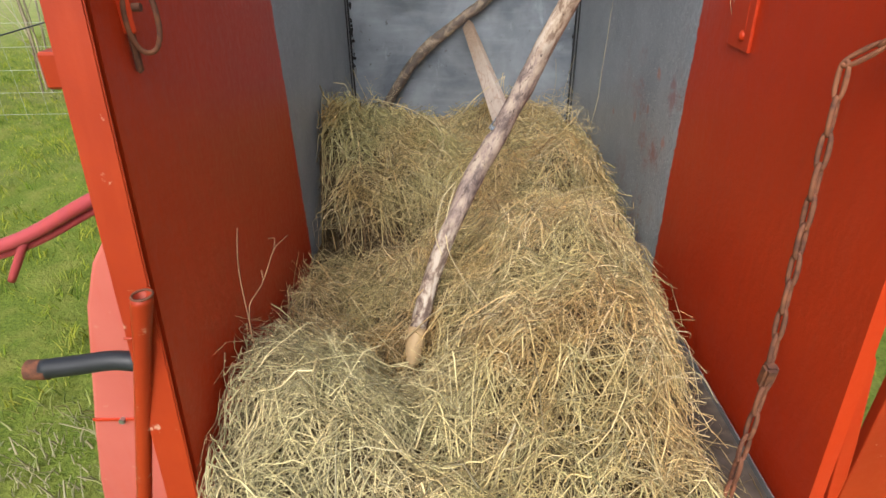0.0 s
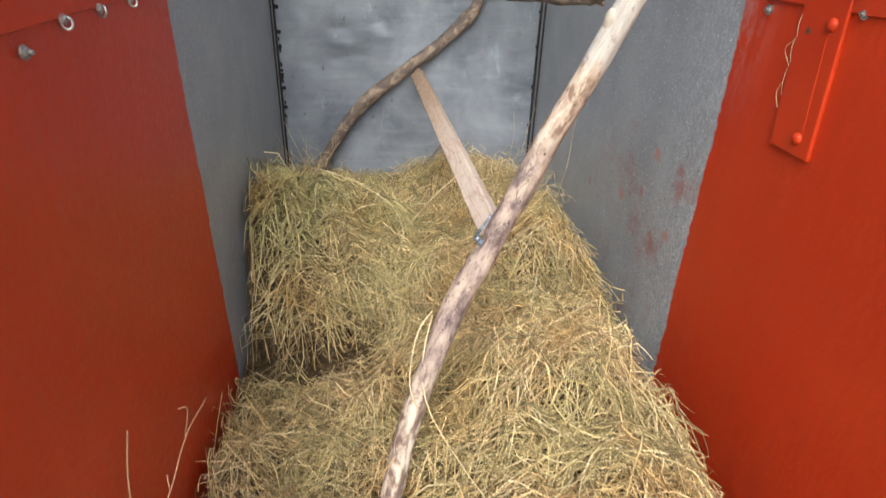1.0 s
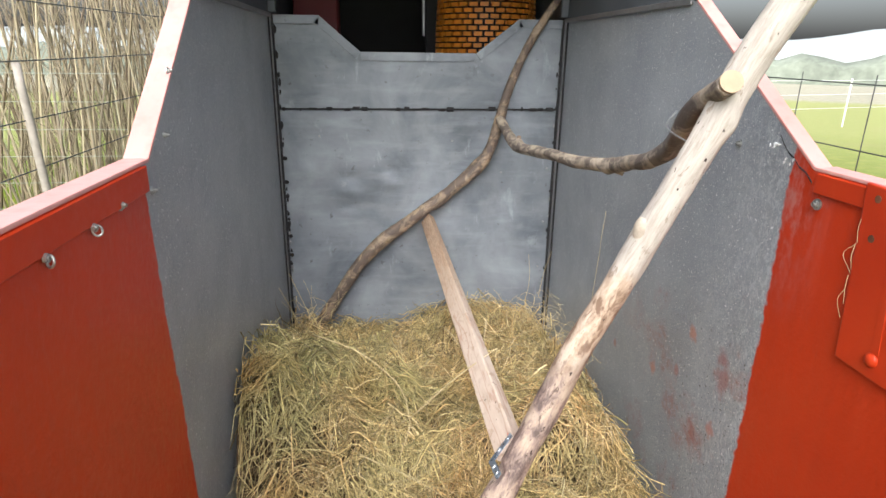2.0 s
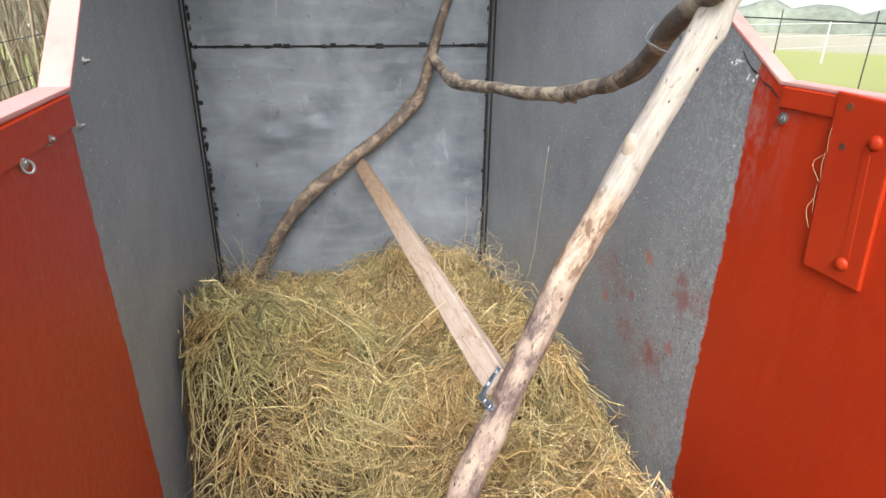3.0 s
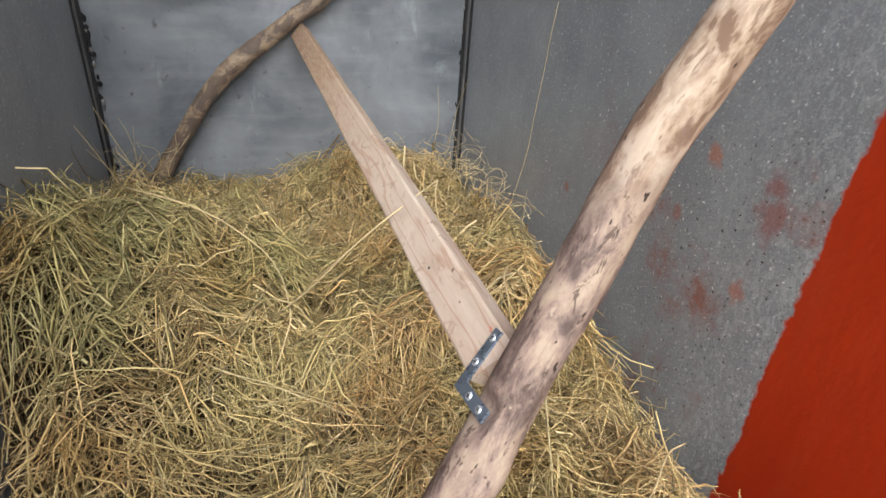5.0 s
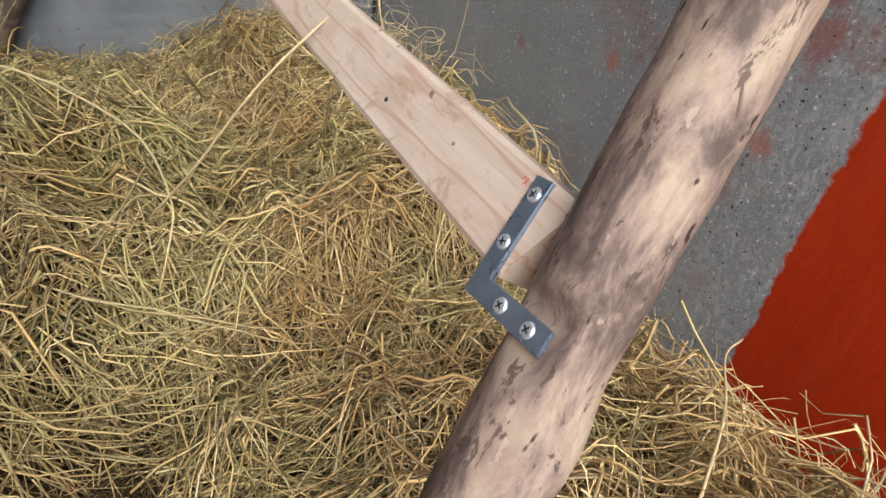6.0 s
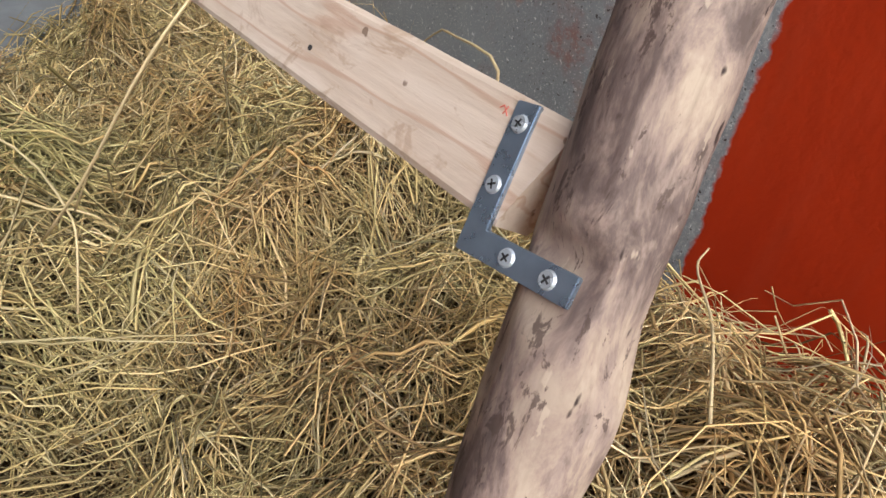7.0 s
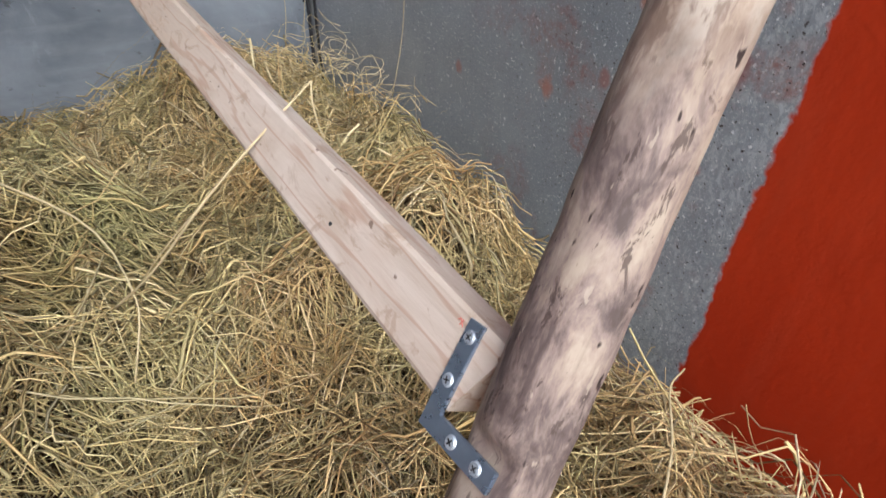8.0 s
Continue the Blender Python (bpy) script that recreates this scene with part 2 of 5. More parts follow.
def stripped_log(name):
    """Debarked branch: bleached cream above, tan with brown flecks in the middle, grey-brown stains below."""
    m, nt, b = material(name)
    along = attr_coords(nt, "grain", (1, 1, 0.13))
    half = attr_coords(nt, "grain", (1, 1, 0.40))
    sp = nt.nodes.new("ShaderNodeSeparateXYZ")
    nt.links.new(attr_coords(nt, "grain"), sp.inputs[0])
    s = sp.outputs[2]
    fibre = noise_tex(nt, along, 230, 5, 0.65, 0.3)
    streak = noise_tex(nt, attr_coords(nt, "grain", (1, 1, 0.40)), 48, 6, 0.66, 0.35)
    blotch = noise_tex(nt, half, 30, 6, 0.7, 0.25)
    broad = noise_tex(nt, half, 9, 3, 0.5, 0.5)
    fleck = noise_tex(nt, attr_coords(nt, "grain", (1, 1, 0.3)), 80, 4, 0.65, 0.5)
    worm = noise_tex(nt, half, 85, 5, 0.7, 0.5)
    vein = noise_tex(nt, half, 55, 5, 0.65, 0.5)
    cream = ramp_of(nt, fibre, [(0.3, (0.34, 0.306, 0.262)), (0.5, (0.43, 0.395, 0.35)), (0.7, (0.52, 0.485, 0.44))])
    cream = blend(nt, span(nt, fleck, 0.60, 0.66, 0, 0.7), cream, (0.22, 0.17, 0.13))
    tan = ramp_of(nt, streak, [(0.40, (0.20, 0.135, 0.095)), (0.46, (0.36, 0.27, 0.20)), (0.53, (0.46, 0.365, 0.28)), (0.60, (0.54, 0.455, 0.365))])
    tan = blend(nt, span(nt, fleck, 0.56, 0.63, 0, 0.7), tan, (0.17, 0.11, 0.078))
    tan = blend(nt, span(nt, blotch, 0.55, 0.62, 0, 0.5), tan, (0.25, 0.185, 0.155))
    # dried bast: mauve-brown islands on pinkish tan, paler worn places, small dark pocks
    isle = noise_tex(nt, attr_coords(nt, "grain", (1, 1, 0.42)), 46, 6, 0.66, 0.3)
    stain = ramp_of(nt, isle, [(0.385, (0.43, 0.35, 0.272)), (0.455, (0.35, 0.27, 0.217)), (0.51, (0.255, 0.193, 0.167)), (0.565, (0.155, 0.115, 0.104)), (0.64, (0.085, 0.062, 0.058))])
    stain = blend(nt, span(nt, vein, 0.54, 0.62, 0, 0.45), stain, (0.40, 0.315, 0.265))
    stain = blend(nt, span(nt, broad, 0.49, 0.60, 0, 0.30), stain, (0.170, 0.127, 0.117))
    stain = blend(nt, span(nt, fibre, 0.52, 0.70, 0, 0.30), stain, (0.11, 0.078, 0.066))
    stain = blend(nt, span(nt, worm, 0.58, 0.62, 0, 0.8), stain, (0.055, 0.036, 0.032))
    stain = blend(nt, span(nt, noise_tex(nt, half, 110, 3, 0.6, 0.3), 0.67, 0.70, 0, 0.7), stain, (0.44, 0.36, 0.28))
    e = calc(nt, "ADD", s, calc(nt, "MULTIPLY", calc(nt, "SUBTRACT", blotch, 0.5), 0.14))
    col = blend(nt, span(nt, e, 1.05, 1.085), tan, cream)
    e2 = calc(nt, "ADD", s, calc(nt, "MULTIPLY", calc(nt, "SUBTRACT", broad, 0.5), 0.40))
    col = blend(nt, span(nt, e2, 0.97, 0.84, 0, 0.94), col, stain)
    # the foot is scraped pale
    e3 = calc(nt, "ADD", s, calc(nt, "MULTIPLY", calc(nt, "SUBTRACT", broad, 0.5), 0.35))
    foot = ramp_of(nt, streak, [(0.42, (0.13, 0.09, 0.068)), (0.48, (0.26, 0.19, 0.145)), (0.52, (0.42, 0.345, 0.265)), (0.60, (0.53, 0.46, 0.37))])
    col = blend(nt, span(nt, e3, 0.42, 0.32, 0, 0.85), col, foot)
    pits = span(nt, noise_tex(nt, half, 130, 2), 0.69, 0.73)
    col = blend(nt, pits, col, (0.04, 0.027, 0.024))
    put(nt, b.inputs["Base Color"], col)
    put(nt, b.inputs["Roughness"], span(nt, blotch, 0.3, 0.7, 0.55, 0.8))
    b.inputs["Specular IOR Level"].default_value = 0.2
    h = calc(nt, "ADD", calc(nt, "MULTIPLY", fibre, 0.12), calc(nt, "MULTIPLY", blotch, -1.6))
    bump(nt, b, calc(nt, "ADD", h, calc(nt, "MULTIPLY", streak, 1.0)), 0.45, 0.0018)
    return m


def bark_branch(name, dark=(0.14, 0.102, 0.076), light=(0.32, 0.25, 0.18), bare=(0.36, 0.265, 0.175)):
    m, nt, b = material(name)
    along = attr_coords(nt, "grain", (1, 1, 0.2))
    fibre = noise_tex(nt, along, 120, 5, 0.6)
    patch = noise_tex(nt, attr_coords(nt, "grain", (0.6, 0.6, 1)), 16, 4, 0.6, 0.5)
    col = blend(nt, span(nt, fibre, 0.3, 0.7), dark, light)
    col = blend(nt, span(nt, patch, 0.46, 0.60, 0, 0.85), col, bare)
    col = blend(nt, span(nt, noise_tex(nt, along, 30, 5, 0.7), 0.61, 0.67, 0, 0.9), col, (0.055, 0.042, 0.038))
    scab = noise_tex(nt, attr_coords(nt, "grain", (1, 1, 0.7)), 22, 5, 0.65, 0.6)
    col = blend(nt, span(nt, scab, 0.475, 0.545, 0, 0.75), col, (0.080, 0.062, 0.056))
    col = blend(nt, span(nt, scab, 0.43, 0.37, 0, 0.6), col, (0.42, 0.335, 0.24))
    put(nt, b.inputs["Base Color"], col)
    b.inputs["Roughness"].default_value = 0.65
    bump(nt, b, calc(nt, "ADD", fibre, calc(nt, "MULTIPLY", patch, 1.5)), 0.6, 0.003)
    return m


def sawn_wood(name):
    """Planed softwood, wavy reddish grain lines, browner and darker towards the far end."""
    m, nt, b = material(name)
    v = attr_coords(nt, "grain", (1, 1, 0.09))
    sp = nt.nodes.new("ShaderNodeSeparateXYZ")
    nt.links.new(attr_coords(nt, "grain"), sp.inputs[0])
    w = nt.nodes.new("ShaderNodeTexWave")
    w.wave_type, w.bands_direction = "BANDS", "X"
    w.inputs["Scale"].default_value = 11
    w.inputs["Distortion"].default_value = 13
    w.inputs["Detail"].default_value = 3
    w.inputs["Detail Scale"].default_value = 3.2
    nt.links.new(v, w.inputs["Vector"])
    ring = w.outputs["Fac"]
    fine = noise_tex(nt, v, 240, 5, 0.65)
    cloud = noise_tex(nt, attr_coords(nt, "grain", (1, 1, 0.35)), 24, 4, 0.6, 0.6)
    blot = noise_tex(nt, attr_coords(nt, "grain", (1, 1, 0.5)), 46, 4, 0.65, 1.0)
    col = ramp_of(nt, cloud, [(0.3, (0.46, 0.37, 0.29)), (0.5, (0.57, 0.48, 0.395)), (0.7, (0.65, 0.565, 0.485))])
    col = blend(nt, span(nt, fine, 0.52, 0.72, 0, 0.35), col, (0.42, 0.29, 0.19))
    col = blend(nt, span(nt, ring, 0.86, 1.0, 0, 0.55), col, (0.38, 0.22, 0.14))
    col = blend(nt, span(nt, blot, 0.55, 0.63, 0, 0.6), col, (0.36, 0.25, 0.17))
    # browner and darker along its length, broken up by noise
    far = calc(nt, "ADD", sp.outputs[2], calc(nt, "MULTIPLY", calc(nt, "SUBTRACT", cloud, 0.5), 1.6))
    col = blend(nt, span(nt, far, 0.45, 1.05, 0, 0.8), col, blend(nt, span(nt, fine, 0.4, 0.6), (0.25, 0.155, 0.09), (0.42, 0.29, 0.19)))
    col = blend(nt, span(nt, noise_tex(nt, attr_coords(nt, "grain", (1, 1, 1)), 90, 2), 0.70, 0.74, 0, 0.8), col, (0.14, 0.08, 0.05))
    put(nt, b.inputs["Base Color"], col)
    b.inputs["Roughness"].default_value = 0.6
    bump(nt, b, calc(nt, "ADD", fine, calc(nt, "MULTIPLY", ring, 0.7)), 0.4, 0.001)
    return m


def rust_material(name):
    m, nt, b = material(name)
    v = coords(nt)
    a = noise_tex(nt, v, 55, 5, 0.65)
    c = noise_tex(nt, v, 14, 3)
    col = blend(nt, span(nt, a, 0.35, 0.65), (0.075, 0.026, 0.015), (0.19, 0.068, 0.030))
    col = blend(nt, span(nt, c, 0.52, 0.66, 0, 0.6), col, (0.26, 0.09, 0.038))
    put(nt, b.inputs["Base Color"], col)
    b.inputs["Roughness"].default_value = 0.8
    b.inputs["Metallic"].default_value = 0.0
    bump(nt, b, a, 0.6, 0.0012)
    return m


def ground_material(name):
    m, nt, b = material(name)
    v = coords(nt)
    big = noise_tex(nt, v, 0.55, 4)
    mid = noise_tex(nt, v, 4.5, 5, 0.65)
    fine = noise_tex(nt, v, 60, 5, 0.7)
    col = blend(nt, span(nt, fine, 0.3, 0.7), (0.10, 0.155, 0.022), (0.27, 0.35, 0.055))
    col = blend(nt, span(nt, mid, 0.46, 0.68, 0, 0.65), col, (0.36, 0.36, 0.09))
    col = blend(nt, span(nt, big, 0.55, 0.72, 0, 0.6), col, (0.27, 0.235, 0.115))
    # the far paddock is dry; its washed-out brightness is put into the colour too
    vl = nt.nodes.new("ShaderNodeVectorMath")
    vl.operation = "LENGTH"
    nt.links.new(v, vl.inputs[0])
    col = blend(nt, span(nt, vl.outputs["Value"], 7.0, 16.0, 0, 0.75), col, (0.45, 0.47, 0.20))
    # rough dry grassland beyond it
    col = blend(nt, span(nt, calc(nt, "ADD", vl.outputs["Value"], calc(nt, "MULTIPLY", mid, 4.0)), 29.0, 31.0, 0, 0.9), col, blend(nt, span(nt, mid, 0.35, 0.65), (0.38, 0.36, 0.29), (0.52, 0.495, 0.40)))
    put(nt, b.inputs["Base Color"], col)
    b.inputs["Roughness"].default_value = 0.9
    b.inputs["Specular IOR Level"].default_value = 0.15
    bump(nt, b, calc(nt, "ADD", fine, calc(nt, "MULTIPLY", mid, 2.0)), 0.9, 0.03)
    return m


def blade_material(name, stops, mottled=False):
    m, nt, b = material(name)
    g = nt.nodes.new("ShaderNodeNewGeometry")
    ramp = nt.nodes.new("ShaderNodeValToRGB")
    el = ramp.color_ramp.elements
    el[0].position, el[0].color = 0.0, rgba(stops[0])
    el[1].position, el[1].color = 1.0, rgba(stops[-1])
    for i, c in enumerate(stops[1:-1]):
        e = el.new((i + 1) / (len(stops) - 1))
        e.color = rgba(c)
    nt.links.new(g.outputs["Random Per Island"], ramp.inputs[0])
    col = ramp.outputs[0]
    if mottled:
        # yellower turf, darker clover, a worn dry patch beside the machine
        v = coords(nt)
        mid = noise_tex(nt, v, 5.0, 5, 0.65)
        col = blend(nt, span(nt, mid, 0.47, 0.60, 0, 0.6), col, (0.46, 0.46, 0.045))
        col = blend(nt, span(nt, noise_tex(nt, v, 9.0, 4, 0.6), 0.54, 0.64, 0, 0.65), col, (0.075, 0.150, 0.018))
        col = blend(nt, span(nt, noise_tex(nt, v, 2.2, 4, 0.6), 0.56, 0.66, 0, 0.5), col, (0.42, 0.38, 0.17))
        col = blend(nt, calc(nt, "MULTIPLY", near_point(nt, v, (-1.50, -1.85, 0.0), 0.45), span(nt, mid, 0.36, 0.50, 0.3, 0.9)), col, (0.46, 0.41, 0.27))
    put(nt, b.inputs["Base Color"], col)
    b.inputs["Roughness"].default_value = 0.7
    b.inputs["Specular IOR Level"].default_value = 0.2
    return m


M_RED = red_paint("red_paint", (0.40, 0.045, 0.009), (0.29, 0.028, 0.007), chips=0.75)
M_RED_PLAIN = red_paint("red_paint_clean")
# red paled to pink: the sky's sheen is put into the colour
M_RED_LIT = red_paint("lit_red_paint", (0.68, 0.38, 0.35), (0.62, 0.29, 0.26), 0.3)
M_LEFT = side_wall_paint("left_wall_paint", -1.335, 0.07, False)
M_RIGHT = side_wall_paint("right_wall_paint", -1.472, 0.0, True)
M_BACK = panel_paint("silver_grey_panel", (0.128, 0.148, 0.178), (0.335, 0.372, 0.415))
# housing grey, darkened to paint in the shade under the roof
M_HOOD = panel_paint("shaded_grey_panel", (0.085, 0.10, 0.115), (0.13, 0.145, 0.16), 0.5)
M_SEAM = simple("black_seam", (0.018, 0.018, 0.02), 0.75, 0, 0.4, 60)
M_STEEL = simple("bare_steel", (0.33, 0.34, 0.35), 0.42, 0.7, 0.3, 40)
M_ZINC = simple("zinc_plate", (0.28, 0.345, 0.43), 0.30, 0.75, 0.18, 90, 0.12, 0.0006)
M_BOLT = simple("dull_bolt", (0.40, 0.41, 0.40), 0.42, 0.85, 0.35, 80)
M_FLOOR = simple("grey_floor_steel", (0.085, 0.078, 0.072), 0.62, 0.2, 0.6, 26, 0.5, 0.002, second=(0.17, 0.13, 0.10))
M_RUST = rust_material("rusty_iron")
M_HAY = hay_material("hay_stalks", 1.0, 0.10)
# browner copy of the hay, darkened to paint shade between the stalks
M_CHAFF_SHADE = hay_material("shaded_hay_chaff", 0.25, 0.55)
# very dark brown, so the shade deep in the hay is painted in
M_HAYBED = simple("shaded_hay_depth", (0.085, 0.047, 0.020), 0.9, 0, 0.5, 60, 0.8, 0.01)
M_LOG = stripped_log("stripped_log_wood")
M_BARK = bark_branch("weathered_branch")
M_LIMB = bark_branch("grey_limb", (0.15, 0.125, 0.10), (0.34, 0.29, 0.235), (0.47, 0.40, 0.31))
M_PLANK = sawn_wood("sawn_batten")
M_STUB = simple("pale_dry_stub", (0.42, 0.36, 0.29), 0.7, 0, 0.35, 60)
M_CUT_OLD = simple("weathered_cut_wood", (0.40, 0.30, 0.20), 0.7, 0, 0.3, 40)
M_CUT = simple("cut_end_wood", (0.50, 0.35, 0.18), 0.65, 0, 0.2, 40)
M_BLACK = simple("black_rubber", (0.018, 0.02, 0.024), 0.5, 0, 0.3, 40)
M_WIRE = simple("dark_fence_wire", (0.10, 0.10, 0.105), 0.5, 0.6, 0.3, 40)
M_SCREW = simple("bright_zinc", (0.62, 0.68, 0.74), 0.28, 0.6, 0.15, 90, 0.1, 0.0004)
M_WIREPALE = simple("pale_fence_wire", (0.42, 0.45, 0.38), 0.5, 0.4, 0.25, 40)
M_POST = simple("weathered_post", (0.42, 0.38, 0.33), 0.8, 0, 0.3, 25, 0.5, 0.004)
M_WHITE = simple("white_plastic", (0.78, 0.79, 0.80), 0.4, 0, 0.06, 20)
M_GROUND = ground_material("pasture")
M_GRASS = blade_material("grass_blades", [(0.07, 0.135, 0.010), (0.17, 0.27, 0.016), (0.29, 0.37, 0.028), (0.48, 0.48, 0.10)], True)
M_STEM = blade_material("bare_stems", [(0.16, 0.12, 0.085), (0.34, 0.28, 0.19), (0.50, 0.43, 0.30), (0.24, 0.20, 0.15)])
M_HEDGE = simple("far_hedge", (0.22, 0.25, 0.20), 0.9, 0, 0.4, 2.0)
# near-black for the unlit chamber: its shade is put into the colour
M_DARK = simple("unlit_interior", (0.03, 0.032, 0.036), 0.7, 0.1, 0.4, 10)
# the guard's sunlit pink is put into this red
M_GUARD = red_paint("pinkish_red_paint", (0.58, 0.16, 0.125), (0.48, 0.11, 0.085), 0.2)
M_ORANGE = simple("orange_weave", (0.66, 0.24, 0.025), 0.45, 0, 0.3, 30)
M_MAROON = simple("maroon_box", (0.16, 0.02, 0.025), 0.6, 0, 0.2, 20)


# ---------------------------------------------------------------- mesh helpers
def link_mesh(name, bm, mat, parent=None, label="", smooth=False):
    bmesh.ops.recalc_face_normals(bm, faces=bm.faces[:])
    me = bpy.data.meshes.new(name)
    bm.to_mesh(me)
    bm.free()
    for p in me.polygons:
        p.use_smooth = smooth
    me.materials.append(mat)
    ob = new(name, me)
    if parent is not None:
        ob.parent = parent
    if label:
        tagged(ob, label)
    return ob


def part(name, bm, mat, parent, label="", smooth=False):
    return link_mesh(name, bm, mat, parent, label, smooth)


def thing(name, at, label, category, group="", kind=""):
    ob = new(name)
    ob.location = at
    ob.empty_display_size = 0.05
    return tagged(ob, label, category, group, kind)


def box_bm(lo, hi, bev=0.0, segs=1, bm=None):
    bm = bm or bmesh.new()
    c = [(a + b) / 2 for a, b in zip(lo, hi)]
    s = [abs(b - a) for a, b in zip(lo, hi)]
    r = bmesh.ops.create_cube(bm, size=1.0, matrix=Matrix.Translation(c) @ Matrix.Diagonal((*s, 1)))
    if bev:
        es = list({e for v in r["verts"] for e in v.link_edges})
        bmesh.ops.bevel(bm, geom=es, offset=bev, segments=segs, affect="EDGES", profile=0.6)
    return bm


def slab_bm(pts, axis, a, b, bev=0.0):
    """Polygon in the plane square to axis, drawn out from a to b along it."""
    bm = bmesh.new()

    def at(p, d):
        v = list(p)
        v.insert(axis, d)
        return v

    va = [bm.verts.new(at(p, a)) for p in pts]
    vb = [bm.verts.new(at(p, b)) for p in pts]
    bm.faces.new(va)
    bm.faces.new(vb[::-1])
    n = len(pts)
    for i in range(n):
        bm.faces.new((va[i], vb[i], vb[(i + 1) % n], va[(i + 1) % n]))
    bmesh.ops.recalc_face_normals(bm, faces=bm.faces[:])
    if bev:
        bmesh.ops.bevel(bm, geom=bm.edges[:], offset=bev, segments=2, affect="EDGES", profile=0.6)
    return bm


def smooth_path(pts, n):
    """Catmull-Rom through the points, n rows of (x, y, z, radius)."""
    p = np.array(pts, float)
    p = np.vstack([2 * p[0] - p[1], p, 2 * p[-1] - p[-2]])
    k = len(p) - 3
    out = []
    for i in range(n):
        u = i / (n - 1) * k
        j = min(int(u), k - 1)
        f = u - j
        a, b, c, d = p[j:j + 4]
        out.append(0.5 * (2 * b + (c - a) * f + (2 * a - 5 * b + 4 * c - d) * f * f + (3 * b - a - 3 * c + d) * f ** 3))
    return np.array(out)


def tube(name, pts, mat, parent=None, label="", n=40, sides=14, rough=0.0, seed=0, flat=1.0, cap=True, knots=()):
    """A branch, rod or pipe along pts (x, y, z, radius), with an uneven skin and a grain attribute."""
    path = smooth_path(pts, n)
    c, rad = path[:, :3], path[:, 3]
    tan = np.gradient(c, axis=0)
    tan /= np.linalg.norm(tan, axis=1)[:, None]
    ref = np.array((0.0, 0.0, 1.0)) if abs(tan[0][2]) < 0.8 else np.array((0.0, 1.0, 0.0))
    verts, grain = [], []
    s = np.concatenate([[0], np.cumsum(np.linalg.norm(np.diff(c, axis=0), axis=1))])
    for i in range(n):
        u = np.cross(ref, tan[i])
        u /= np.linalg.norm(u)
        w = np.cross(tan[i], u)
        ref = w
        for k in range(sides):
            a = 2 * math.pi * k / sides
            d = u * math.cos(a) + w * math.sin(a) * flat
            r = rad[i]
            if rough:
                q = Vector((math.cos(a) * 1.3 + seed, math.sin(a) * 1.3, s[i] * 9))
                q2 = Vector((math.cos(a) * 2.5 + seed, math.sin(a) * 2.5 + 7, s[i] * 40))
                r *= 1 + rough * (noise.noise(q) * 1.0 + noise.noise(q2) * 0.45)
                for (ks, ka, kh, kw) in knots:
                    da = math.atan2(math.sin(a - ka), math.cos(a - ka))
                    r += kh * math.exp(-((s[i] - ks) / kw) ** 2 - (da / 0.6) ** 2)
            verts.append(c[i] + d * r)
            grain.append((math.cos(a) * rad[i] + seed, math.sin(a) * rad[i], s[i]))
    faces = []
    for i in range(n - 1):
        for k in range(sides):
            k2 = (k + 1) % sides
            faces.append((i * sides + k, i * sides + k2, (i + 1) * sides + k2, (i + 1) * sides + k))
    if cap:
        faces.append(tuple(range(sides - 1, -1, -1)))
        faces.append(tuple((n - 1) * sides + k for k in range(sides)))
    me = bpy.data.meshes.new(name)
    me.from_pydata([tuple(v) for v in verts], [], faces)
    at = me.attributes.new("grain", "FLOAT_VECTOR", "POINT")
    at.data.foreach_set("vector", np.array(grain, dtype=np.float32).ravel())
    for f in me.polygons:
        f.use_smooth = len(f.vertices) == 4
    me.materials.append(mat)
    me.update()
    ob = new(name, me)
    if parent is not None:
        ob.parent = parent
    if label:
        tagged(ob, label)
    return ob


def cyl_bm(a, b, r, sides=12, r2=None, bm=None):
    bm = bm or bmesh.new()
    a, b = Vector(a), Vector(b)
    d = b - a
    m = Matrix.Translation((a + b) / 2) @ d.to_track_quat("Z", "Y").to_matrix().to_4x4()
    bmesh.ops.create_cone(bm, cap_ends=True, segments=sides, radius1=r, radius2=r if r2 is None else r2, depth=d.length, matrix=m)
    return bm


def ring_bm(m, rx, ry, wire, seg=20, sides=8, bm=None, square=0.75):
    """Closed link in the xy plane of m: an oval of round wire."""
    bm = bm or bmesh.new()
    rows = []
    for i in range(seg):
        a = 2 * math.pi * i / seg
        # stadium-like oval
        ca, sa = math.cos(a), math.sin(a)
        p = Vector((rx * math.copysign(abs(ca) ** square, ca), ry * math.copysign(abs(sa) ** square, sa), 0))
        nrm = Vector((ca, sa, 0))
        rows.append([bm.verts.new(m @ (p + (nrm * math.cos(t) + Vector((0, 0, 1)) * math.sin(t)) * wire))
                     for t in (2 * math.pi * k / sides for k in range(sides))])
    for i in range(seg):
        r0, r1 = rows[i], rows[(i + 1) % seg]
        for k in range(sides):
            bm.faces.new((r0[k], r1[k], r1[(k + 1) % sides], r0[(k + 1) % sides]))
    return bm


